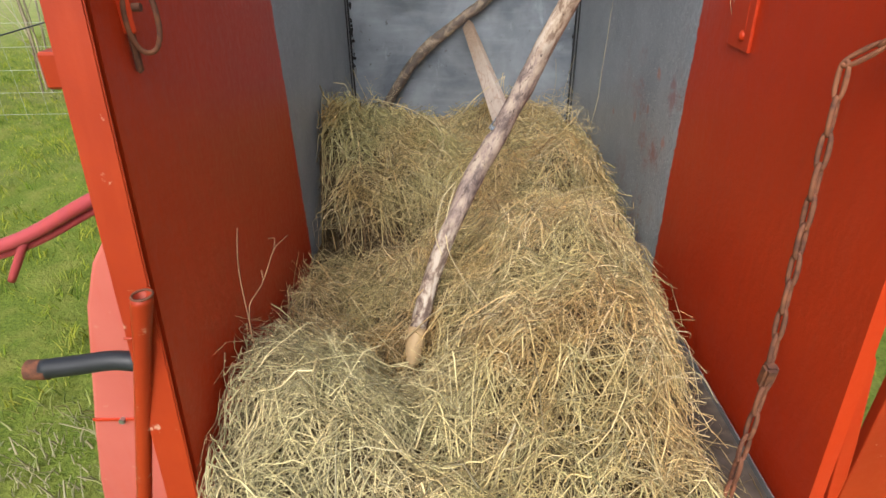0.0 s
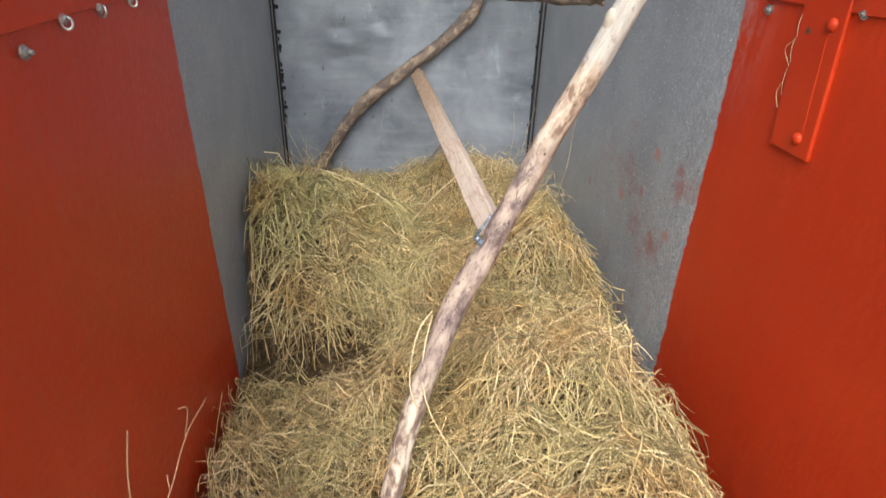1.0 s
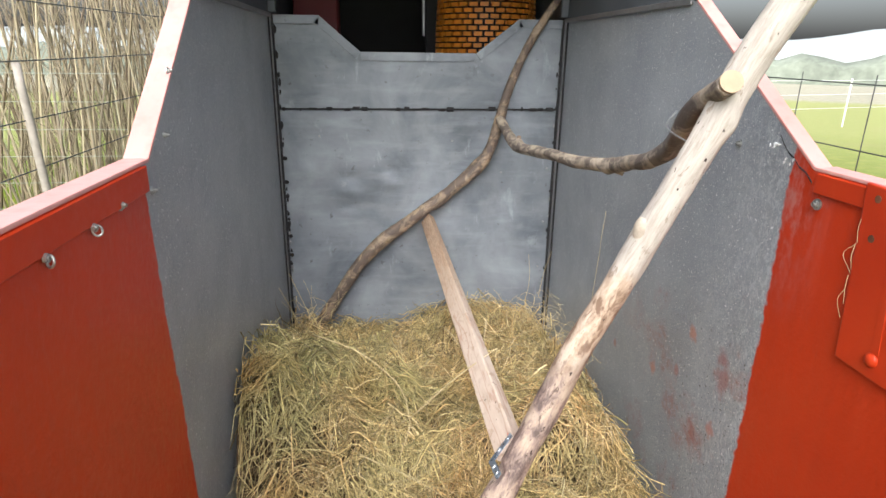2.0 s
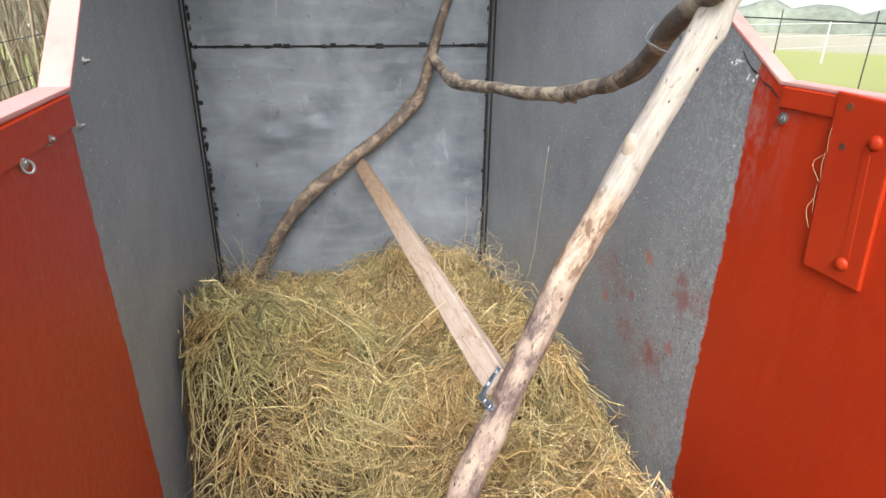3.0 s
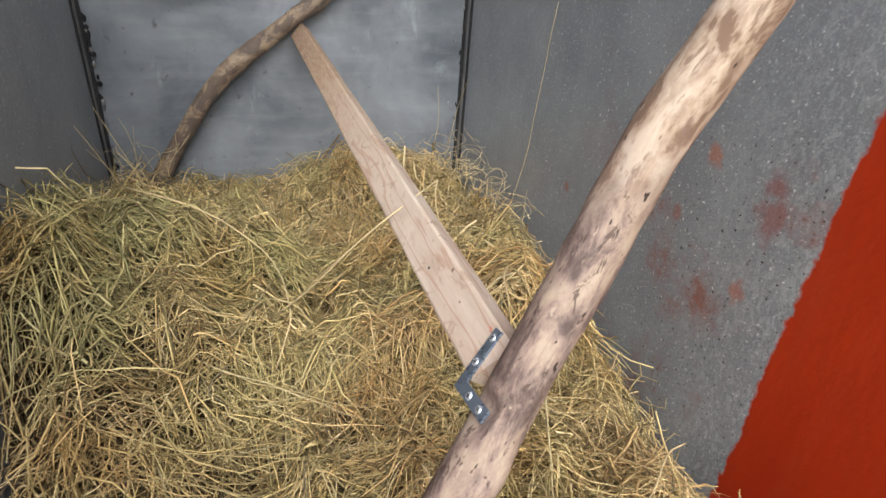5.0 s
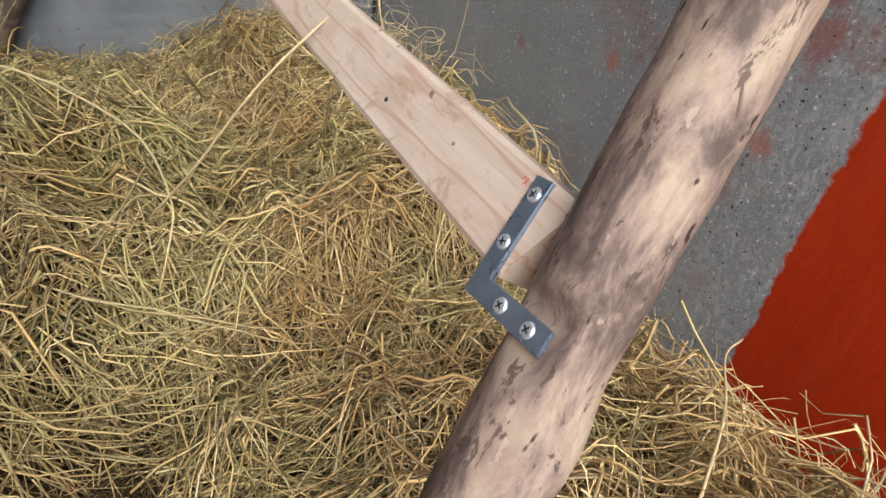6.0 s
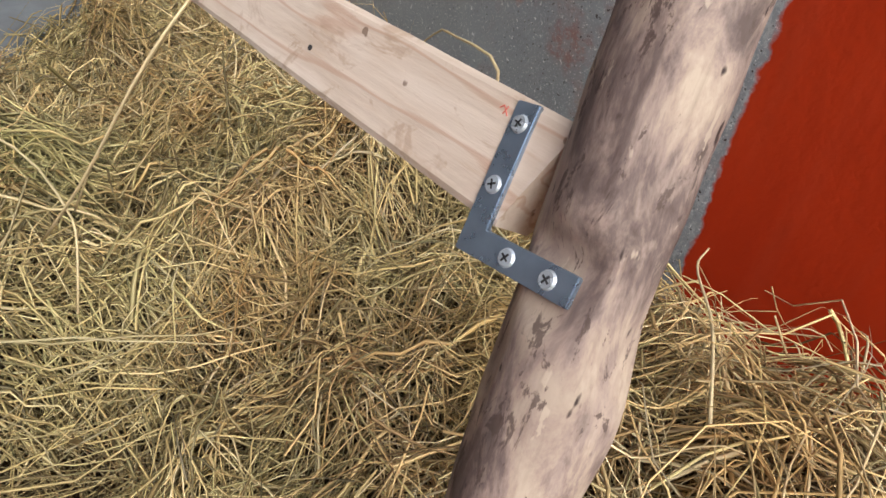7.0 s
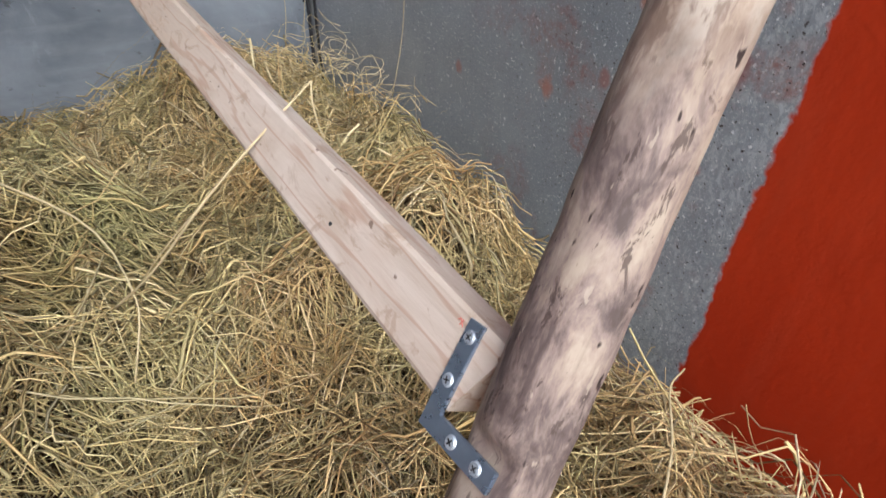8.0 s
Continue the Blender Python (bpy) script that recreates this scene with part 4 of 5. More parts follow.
    keep &= (np.random.random(n) > hollow * 0.85) | (np.arange(n) < n0)
    pz = np.maximum(pz, 0.503)
    c = np.stack([px, py, pz], 2)
    half = np.concatenate([np.random.lognormal(-6.75, 0.35, n0), np.random.lognormal(-6.86, 0.36, n - n0) * np.where(np.random.random(n - n0) < 0.13, 1.8, 1.0)])
    half = np.clip(half * (1 + 0.55 * smoothstep(-1.45, -0.9, y)), 0.0005, 0.0030)
    thick = half * np.random.uniform(0.25, 0.75, n)
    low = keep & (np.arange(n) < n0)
    # matted stalks lying right on the packed hay, most of them under the front of the wad
    m = 6500
    mx = np.concatenate([np.random.uniform(-0.56, 0.50, m - 3000), np.random.uniform(-0.57, 0.0, 3000)])
    my = np.concatenate([np.random.uniform(-2.45, -0.02, m - 3000), np.random.uniform(-1.48, -1.12, 3000)])
    ma = np.random.uniform(0, 2 * math.pi, m)[:, None] + np.cumsum(np.random.normal(0, 0.16, (m, k)), 1)
    ml = np.random.uniform(0.05, 0.16, m)[:, None] / (k - 1)
    mx = np.clip(mx[:, None] + np.cumsum(np.cos(ma) * ml, 1), -0.575, 0.53)
    my = np.minimum(my[:, None] + np.cumsum(np.sin(ma) * ml, 1), -0.01)
    mz = np.maximum(bed_height(mx, my), 0.50) + np.random.triangular(0.001, 0.006, 0.03, m)[:, None] + np.cumsum(np.random.normal(0, 0.0015, (m, k)), 1)
    mw = np.clip(np.random.lognormal(-6.75, 0.35, m), 0.0006, 0.0026)
    mat_c = np.stack([mx, my, mz], 2)
    chaff = new("shaded_hay_chaff", strands("shaded_hay_chaff", np.concatenate([c[low], mat_c]), np.concatenate([half[low], mw]), np.concatenate([thick[low], mw * 0.5]), M_CHAFF_SHADE))
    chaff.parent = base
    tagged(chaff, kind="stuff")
    top = keep & (np.arange(n) >= n0)
    c, half, thick = c[top], half[top], thick[top]
    # stalks that curl over the front of the back wad and hang down
    m = 400
    fx = np.random.uniform(-0.47, 0.10, m)
    front = wad_front(fx)
    crest = hay_height(fx, front + 0.07)
    u = np.linspace(0, 1, k)[None, :]
    fl = np.random.uniform(0.08, 0.28, m)[:, None]
    roll = np.random.uniform(0.03, 0.10, m)[:, None]
    turn = np.clip(fl * u / roll, 0, np.random.uniform(1.2, 3.4, m)[:, None])
    slide = np.random.normal(0, 0.95, m)[:, None] * fl * u + np.cumsum(np.random.normal(0, 0.013, (m, k)), 1)
    qx = np.clip(fx[:, None] + slide, -0.545 - 0.025 * np.random.random((m, 1)), 0.5)
    qy = (front + 0.035)[:, None] + np.random.uniform(-0.03, 0.05, m)[:, None] - np.sin(np.minimum(turn, 1.9)) * roll * 1.1 + np.cumsum(np.random.normal(0, 0.006, (m, k)), 1)
    qz = crest[:, None] + np.random.uniform(-0.12, 0.01, m)[:, None] - (1 - np.cos(turn)) * roll * 0.8 - np.maximum(fl * u - 1.6 * roll, 0) * 0.35 + np.cumsum(np.random.normal(0, 0.006, (m, k)), 1)
    qz = np.clip(qz, 0.60, 1.02)
    c = np.concatenate([c, np.stack([qx, qy, qz], 2)])
    fh = np.clip(np.random.lognormal(-6.80, 0.36, m), 0.0006, 0.0022)
    half = np.concatenate([half, fh])
    thick = np.concatenate([thick, fh * 0.6])
    # long single stalks lying over the top in wide arcs
    m = 900
    lx, ly = np.random.uniform(-0.50, 0.46, m), np.random.uniform(-2.42, -0.15, m)
    ll = np.random.uniform(0.16, 0.42, m)[:, None]
    la = np.random.uniform(0, 2 * math.pi, m)[:, None] + np.random.normal(0, 2.6, m)[:, None] * ll * u + np.cumsum(np.random.normal(0, 0.05, (m, k)), 1)
    dx, dy = np.cumsum(np.cos(la) * ll / k, 1), np.cumsum(np.sin(la) * ll / k, 1)
    lx, ly = lx[:, None] + dx - dx[:, 4:5], ly[:, None] + dy - dy[:, 4:5]
    far = (np.abs(lx).max(1) < 0.56) & (ly.max(1) < -0.03) & ((lx - hay_edge(ly)).max(1) < -0.05)
    lx, ly = lx[far], ly[far]
    lz = hay_height(lx, ly)
    lz = 0.5 * lz + 0.5 * lz.mean(1, keepdims=True) + np.random.triangular(0.0, 0.016, 0.034, len(lx))[:, None] + 0.03 * np.sin(math.pi * u) * np.random.uniform(-0.3, 1.0, len(lx))[:, None] - 0.025 * (2 * u - 1) ** 4
    c = np.concatenate([c, np.stack([lx, ly, lz], 2)])
    lw = np.clip(np.random.lognormal(-6.70, 0.28, len(lx)), 0.0007, 0.0022)
    half = np.concatenate([half, lw])
    thick = np.concatenate([thick, lw * 0.7])
    loose = new("hay_stalks", strands("hay_stalks", c, half, thick, M_HAY))
    loose.parent = base
    tagged(loose, kind="stuff")


def long_stalk(pts, r=0.0016, label="single long dry straw sticking out of the hay"):
    ob = tube("straw_stalk", [(*p, r * (1 - 0.5 * i / len(pts))) for i, p in enumerate(pts)], M_STRAW, n=14, sides=5)
    tagged(ob, label, "straw", "stray straws")
    return ob


M_STRAW = simple("dry_straw", (0.62, 0.51, 0.29), 0.55, 0, 0.2, 60)
M_TWIG = simple("reddish_twig", (0.50, 0.28, 0.15), 0.6, 0, 0.2, 60)


def stray_straws():
    # sprig standing against the left-hand wall
    for pts in ([(-0.53, -2.17, 0.68), (-0.545, -2.15, 0.77), (-0.549, -2.137, 0.82), (-0.557, -2.12, 0.868), (-0.566, -2.095, 0.915), (-0.570, -2.07, 0.957), (-0.571, -2.04, 0.998)],
                [(-0.549, -2.137, 0.82), (-0.550, -2.115, 0.848), (-0.545, -2.08, 0.853), (-0.539, -2.031, 0.857), (-0.531, -1.949, 0.890), (-0.528, -1.880, 0.878), (-0.5276, -1.8265, 0.864)],
                [(-0.531, -1.949, 0.890), (-0.549, -1.869, 0.878), (-0.567, -1.865, 0.876)],
                [(-0.539, -2.031, 0.856), (-0.543, -2.022, 0.866), (-0.5455, -2.014, 0.875)],
                [(-0.49, -2.24, 0.70), (-0.50, -2.22, 0.76), (-0.56, -2.24, 0.79)]):
        tagged(tube("dry_twig", [(*p, 0.0015) for p in pts], M_TWIG, n=14, sides=5), "thin reddish dry twig leaning on the red wall", "twig", "stray straws")
    # straw lying over the batten, with its tip in the air
    long_stalk([(-0.15, -1.13, 0.82), (-0.095, -1.24, 0.94), (-0.035, -1.305, 1.048), (0.018, -1.315, 1.10), (0.078, -1.305, 1.138)], 0.0016)
    long_stalk([(-0.11, -1.11, 0.83), (-0.075, -1.22, 0.95), (-0.025, -1.30, 1.053), (0.018, -1.315, 1.10)], 0.0011)
    long_stalk([(0.16, -1.70, 0.895), (0.24, -1.65, 0.895), (0.30, -1.60, 0.885), (0.334, -1.590, 0.884)], 0.0015)
    long_stalk([(0.085, -1.545, 1.085), (0.080, -1.548, 1.112), (0.100, -1.490, 1.102), (0.132, -1.433, 1.078), (0.140, -1.375, 1.03), (0.13, -1.315, 0.95)], 0.0010)
    long_stalk([(0.078, -1.305, 1.138), (0.073, -1.315, 1.123), (0.077, -1.32, 1.092), (0.094, -1.32, 1.05), (0.11, -1.31, 0.97)], 0.0010)
    long_stalk([(0.10, -1.05, 1.09), (0.09, -1.10, 1.02), (0.12, -1.20, 0.95)], 0.0016)
    # one big arc on the back wad
    long_stalk([(-0.40, -0.78, 0.930), (-0.26, -0.885, 0.922), (-0.167, -1.01, 0.910), (-0.128, -1.10, 0.90), (-0.117, -1.195, 0.885), (-0.123, -1.23, 0.870), (-0.147, -1.26, 0.82)], 0.0018, "pale arched straw lying on the hay")
    # stalks against the grey walls
    long_stalk([(0.56, -0.55, 0.70), (0.576, -0.577, 0.858), (0.572, -0.60, 0.98), (0.577, -0.611, 1.124), (0.576, -0.615, 1.17), (0.578, -0.628, 1.273)], 0.0011)
    long_stalk([(-0.50, -0.30, 0.72), (-0.53, -0.33, 0.82), (-0.565, -0.36, 0.92)], 0.0014)
    long_stalk([(-0.46, -0.22, 0.70), (-0.52, -0.2, 0.84), (-0.55, -0.2, 0.92)], 0.0014)
    long_stalk([(0.47, -0.06, 0.70), (0.49, -0.04, 0.80), (0.48, -0.04, 0.92)], 0.0012)
    long_stalk([(0.53, -0.06, 0.72), (0.55, -0.06, 0.84), (0.565, -0.1, 0.95)], 0.0012)
    # loose curls standing up in the far corners
    random.seed(23)
    for i in range(36):
        x0, y0 = random.uniform(0.36, 0.56), random.uniform(-0.66, -0.24)
        z0 = 0.70 + 0.10 * random.random() ** 1.5
        a, r = random.uniform(0, 6.28), random.uniform(0.02, 0.05)
        w = random.choice((-1, 1)) * random.uniform(0.7, 1.5)
        pts = []
        for k in range(6):
            pts.append((min(0.572, x0 + r * math.cos(a + w * k) + random.uniform(-0.008, 0.008)), min(-0.02, y0 + 1.4 * r * math.sin(a + w * k)), z0 + 0.045 * math.sin(k * 0.62) * random.uniform(0.5, 1.3)))
        long_stalk(pts, 0.0009)
    for i in range(9):
        x0, y0 = random.uniform(-0.54, -0.36), random.uniform(-0.35, -0.08)
        x1, z0 = max(-0.572, x0 + random.uniform(-0.14, 0.12)), 0.70 + 0.04 * random.random()
        y1 = min(-0.02, y0 + random.uniform(-0.10, 0.10))
        long_stalk([(x0, y0, z0), (x0 * 0.6 + x1 * 0.4 + random.uniform(-0.02, 0.02), y0, z0 + 0.05), (x1, (y0 + y1) / 2, z0 + random.uniform(0.05, 0.12)), (max(-0.575, x1 + random.uniform(-0.03, 0.03)), y1, z0 + random.uniform(0.02, 0.15))], 0.0009)
    # bent stalks leaning on the log
    long_stalk([(-0.09, -1.70, 0.94), (-0.115, -1.765, 0.875), (-0.11, -1.84, 0.81), (-0.05, -1.96, 0.76), (0.0, -2.09, 0.77)], 0.0018, "thick pale straw bent over the log")
    long_stalk([(-0.09, -1.70, 0.95), (-0.125, -1.74, 0.92), (-0.145, -1.80, 0.85), (-0.13, -1.83, 0.80)], 0.0018, "thick pale straw bent over the log")
    # fringe at the right-hand edge
    random.seed(9)
    for i in range(8):
        y = random.uniform(-2.3, -1.85)
        x = 0.36 + random.uniform(0, 0.06)
        long_stalk([(x - 0.1, y, 0.74), (x, y + random.uniform(-0.06, 0.06), 0.76), (x + 0.045, y + random.uniform(-0.1, 0.1), random.uniform(0.62, 0.74))], 0.0010)
    # straw caught behind the hinge plate
    for i in range(5):
        z = random.uniform(1.36, 1.5)
        long_stalk([(0.578, -1.668, z), (0.572, -1.66 + random.uniform(-0.01, 0.012), z + 0.03), (0.577, -1.664, z + 0.05)], 0.0005, "wisp of straw caught behind the red plate")


# ---------------------------------------------------------------- wood
def perch():
    """The stripped log, leaning from the hay up to the open side."""
    pts = [(-0.216, -1.987, 0.553, 0.004), (-0.210, -1.971, 0.574, 0.018), (-0.200, -1.938, 0.617, 0.0225), (-0.172, -1.871, 0.700, 0.0222), (-0.132, -1.803, 0.795, 0.0224), (-0.076, -1.735, 0.900, 0.0246), (-0.034, -1.692, 0.975, 0.0260),
           (0.013, -1.669, 1.050, 0.0260), (0.049, -1.655, 1.117, 0.0250), (0.085, -1.642, 1.180, 0.0248), (0.117, -1.630, 1.240, 0.0246), (0.146, -1.623, 1.300, 0.0243), (0.182, -1.624, 1.370, 0.0240),
           (0.223, -1.627, 1.460, 0.0240), (0.264, -1.638, 1.560, 0.0242), (0.303, -1.648, 1.650, 0.0245), (0.349, -1.650, 1.760, 0.0250), (0.413, -1.652, 1.870, 0.0262), (0.560, -1.650, 2.120, 0.0291)]
    knots = [(0.62, 2.5, 0.006, 0.03), (1.05, 5.2, 0.009, 0.02), (0.36, 1.0, 0.006, 0.03), (0.80, 4.1, 0.005, 0.03), (1.35, 2.8, 0.006, 0.02)]
    log = tube("perch_log", pts, M_LOG, n=220, sides=36, rough=0.10, seed=2, knots=knots)
    tagged(log, "long debarked pale log leaning up out of the hay", "log")
    tube("cut_tip", [(-0.2175, -1.990, 0.549, 0.006), (-0.211, -1.974, 0.570, 0.0185), (-0.205, -1.952, 0.600, 0.0238), (-0.196, -1.925, 0.634, 0.0240)], M_CUT, log, "obliquely cut yellow end", n=10, sides=20, rough=0.05)
    tube("knot_stub", [(0.226, -1.634, 1.470, 0.009), (0.226, -1.636, 1.500, 0.0120), (0.227, -1.637, 1.522, 0.0115), (0.230, -1.637, 1.533, 0.007)], M_STUB, log, n=10, sides=16, rough=0.12, seed=1.1)
    # black disc stands in for the shade inside the hole
    part("screw_hole", cyl_bm((0.292, -1.668, 1.655), (0.299, -1.658, 1.655), 0.0035, 10), M_SEAM, log)
    return log


def batten():
    """Sawn batten from the log to the branch on the back wall."""
    d = Vector((-0.012, 1.0, -0.004)).normalized()
    nrm = Vector((0.60, 0.0, 0.80)).cross(d).normalized()
    if nrm.x > 0:
        nrm = -nrm
    u = d.cross(nrm).normalized()
    if u.z < 0:
        u = -u
    a = Vector((0.0302, -1.634, 1.106))
    length, w, th, n = 1.585, 0.051, 0.030, 120
    bm = bmesh.new()
    rows = []
    for i in range(n + 1):
        s = length * i / n
        c = a + d * s
        ww = w * (1 + 0.03 * noise.noise(Vector((s * 5, 0, 0))) + 0.02 * noise.noise(Vector((s * 21, 3, 0))))
        ring = []
        for x, y in ((-0.5, 0.06), (-0.44, 0.0), (0.44, 0.0), (0.5, 0.06), (0.5, 0.94), (0.44, 1.0), (-0.44, 1.0), (-0.5, 0.94)):
            ring.append(bm.verts.new(c + d * (0.012 * (0.5 - x) * max(0.0, 1 - s / 0.2)) + u * (x * ww) - nrm * (y * th)))
        rows.append(ring)
    for r0, r1 in zip(rows[:-1], rows[1:]):
        for k in range(8):
            bm.faces.new((r0[k], r1[k], r1[(k + 1) % 8], r0[(k + 1) % 8]))
    bm.faces.new(rows[0])
    bm.faces.new(rows[-1][::-1])
    ob = link_mesh("wooden_batten", bm, M_PLANK)
    me = ob.data
    at = me.attributes.new("grain", "FLOAT_VECTOR", "POINT")
    g = []
    for v in me.vertices:
        q = v.co - a
        g.append((q.dot(u), q.dot(nrm), q.dot(d)))
    at.data.foreach_set("vector", np.array(g, dtype=np.float32).ravel())
    tagged(ob, "sawn softwood batten joining the log to the branch", "batten")
    mark = bmesh.new()
    for p, q in (((0.0335, 0.0150), (0.0375, 0.0185)), ((0.0352, 0.0188), (0.0362, 0.0150)), ((0.0375, 0.0185), (0.0390, 0.0168))):
        cyl_bm(a + d * p[0] + u * p[1], a + d * q[0] + u * q[1], 0.00035, 6, bm=mark)
    part("crayon_mark", mark, M_GUARD, ob, "small red crayon mark")
    for off, up in ((0.178, -0.006), (1.575, 0.006), (1.565, -0.010)):
        c = a + d * off + u * up
        part("nail_head", cyl_bm(c - nrm * 0.002, c + nrm * 0.0008, 0.0016 if off < 1 else 0.004, 10), M_SEAM if off < 1 else M_BOLT, ob)
    return a, d, u, nrm


def seat_brace(log, o, e1, e2, nrm, leg, wid):
    """Press the log's mesh flat under the brace, keeping its outline fitted to the camera's view."""
    for v in log.data.vertices:
        q = v.co - o
        h = q.dot(nrm) + 0.0012
        if h < 0 or h > 0.03:
            continue
        p, r = q.dot(e1), q.dot(e2)
        gap = math.hypot(max(-0.002 - p, 0, p - wid - 0.002), max(-0.01 - r, 0, r - leg))
        w = max(0.0, 1 - gap / 0.013)
        v.co -= nrm * (h * min(1.0, w * 1.6))


def corner_brace(log, a, d, u, nrm):
    """Flat L-shaped zinc brace over the joint, four screws."""
    turn = radians(9)
    nrm = (nrm + d * 0.10).normalized()               # the log leg stands a little proud
    u = (u - nrm * u.dot(nrm)).normalized()
    d = (d - nrm * d.dot(nrm)).normalized()
    e1 = u * math.cos(turn) + d * math.sin(turn)      # leg over the batten
    e2 = u * math.sin(turn) - d * math.cos(turn)      # leg over the log
    o = Vector((0.0090, -1.6176, 1.0780)) - e1 * 0.00625 - e2 * 0.00625
    o = o + nrm * ((a + d * 0.016 - o).dot(nrm) + 0.0008)
    leg, wid, th = 0.066, 0.0125, 0.0031
    seat_brace(log, o, e1, e2, nrm, leg, wid)
    br = thing("corner_brace", o, "shiny zinc flat corner brace screwed over the joint", "bracket")
    L = [(0, 0), (leg, 0), (leg, wid), (wid * 1.05, wid), (wid, wid * 1.05), (wid, leg * 0.92), (0, leg * 0.92)]
    bm = bmesh.new()

    def at(p, h):
        return e1 * p[0] + e2 * p[1] + nrm * h

    lo = [bm.verts.new(at(p, 0)) for p in L]
    hi = [bm.verts.new(at(p, th)) for p in L]
    bm.faces.new(lo[::-1])
    bm.faces.new(hi)
    for i in range(len(L)):
        j = (i + 1) % len(L)
        bm.faces.new((lo[i], lo[j], hi[j], hi[i]))
    bmesh.ops.recalc_face_normals(bm, faces=bm.faces[:])
    bmesh.ops.bevel(bm, geom=bm.edges[:], offset=0.0005, segments=2, affect="EDGES")
    part("plate", bm, M_ZINC, br)
    for p in ((leg * 0.86, wid * 0.5), (leg * 0.46, wid * 0.5), (wid * 0.5, leg * 0.42), (wid * 0.5, leg * 0.74)):
        c = at(p, th)
        bm = cyl_bm(c - nrm * 0.0005, c + nrm * 0.0012, 0.0044, 20, 0.0034)
        scr = part("screw", bm, M_SCREW, br, "bright cross-head screw", smooth=False)
        cross = bmesh.new()
        ang = p[0] * 90
        for k in (0, 1):
            m = Matrix.Identity(4)
            x = (e1 * math.cos(ang) + e2 * math.sin(ang)) if k == 0 else (-e1 * math.sin(ang) + e2 * math.cos(ang))
            y = nrm.cross(x)
            m.col[0], m.col[1], m.col[2], m.col[3] = (*x * 0.0042, 0), (*y * 0.0008, 0), (*nrm * 0.0006, 0), (*(c + nrm * 0.0012), 1)
            bmesh.ops.create_cube(cross, size=1.0, matrix=m)
        # black cross paints the shade of the screw's recess
        part("recess", cross, M_SEAM, scr)


def wall_branch():
    main = [(-0.47, -0.05, 0.60, 0.026), (-0.425, -0.045, 0.66, 0.026), (-0.355, -0.04, 0.77, 0.026), (-0.275, -0.038, 0.885, 0.026), (-0.195, -0.038, 0.975, 0.026), (-0.10, -0.038, 1.05, 0.025),
            (0.010, -0.038, 1.132, 0.025), (0.09, -0.037, 1.185, 0.024), (0.172, -0.036, 1.258, 0.024), (0.240, -0.034, 1.320, 0.026), (0.282, -0.034, 1.378, 0.022), (0.320, -0.034, 1.50, 0.021),
            (0.345, -0.034, 1.60, 0.018), (0.385, -0.034, 1.71, 0.017), (0.425, -0.032, 1.80, 0.0165), (0.489, -0.028, 1.903, 0.016), (0.575, 0.0, 2.03, 0.015)]
    br = tube("forked_branch", main, M_BARK, n=150, sides=16, rough=0.22, seed=5, knots=[(1.02, 0.5, 0.010, 0.02), (0.72, 3.5, 0.006, 0.02)])
    tagged(br, "crooked grey-brown forked branch against the back wall", "branch")
    side = [(0.322, -0.05, 1.512, 0.019), (0.327, -0.15, 1.480, 0.019), (0.337, -0.30, 1.445, 0.021), (0.355, -0.50, 1.456, 0.019), (0.371, -0.64, 1.467, 0.0185), (0.402, -0.85, 1.479, 0.019),
            (0.417, -1.05, 1.508, 0.018), (0.405, -1.17, 1.536, 0.0185), (0.397, -1.28, 1.561, 0.018), (0.372, -1.42, 1.612, 0.0185), (0.330, -1.56, 1.692, 0.018), (0.304, -1.69, 1.741, 0.0170)]
    tube("side_limb", side, M_LIMB, br, "pale grey knotty side limb", n=150, sides=16, rough=0.22, seed=8, knots=[(0.28, 1.5, 0.012, 0.02), (0.98, 4.5, 0.01, 0.02)])
    part("cut_face", cyl_bm((0.3038, -1.6905, 1.7412), (0.3028, -1.6952, 1.7431), 0.0160, 20), M_CUT_OLD, br, "round weathered cut end")
    tube("nub", [(0.417, -1.02, 1.500, 0.010), (0.432, -1.03, 1.490, 0.0085), (0.446, -1.04, 1.485, 0.0075)], M_BARK, br, n=6, sides=10)
    tube("nub", [(0.405, -1.18, 1.538, 0.012), (0.428, -1.19, 1.543, 0.0105), (0.446, -1.195, 1.547, 0.0095)], M_LIMB, br, n=6, sides=12, rough=0.1)
    tube("nub", [(0.34, -0.30, 1.455, 0.009), (0.343, -0.31, 1.480, 0.008)], M_BARK, br, n=4, sides=10)
    tube("binding_wire", [(0.330, -1.50, 1.685, 0.0015), (0.30, -1.53, 1.66, 0.0015), (0.325, -1.60, 1.64, 0.0015), (0.345, -1.55, 1.67, 0.0015)], M_BOLT, br, n=12, sides=5)


# ---------------------------------------------------------------- ironwork on the walls
def eye_ring(x, y, z, s, r, spin):
    b = thing("eye_bolt", (x, y, z), "small zinc eye bolt through the red wall", "eye bolt", "eye bolts on the wall")
    part("shank", cyl_bm((0, 0, 0), (s * -0.007, 0, 0), 0.0035, 10), M_BOLT, b)
    m = Matrix.Translation((s * -0.006, 0, -r * 0.6)) @ Matrix.Rotation(radians(spin), 4, "Z") @ Matrix.Rotation(radians(78), 4, "X")
    part("ring", ring_bm(m, r * 0.8, r, 0.0018, 18, 7, square=1.0), M_BOLT, b, smooth=True)
    part("nut", cyl_bm((0, 0, 0), (s * -0.005, 0, 0), 0.0065, 6), M_BOLT, b)


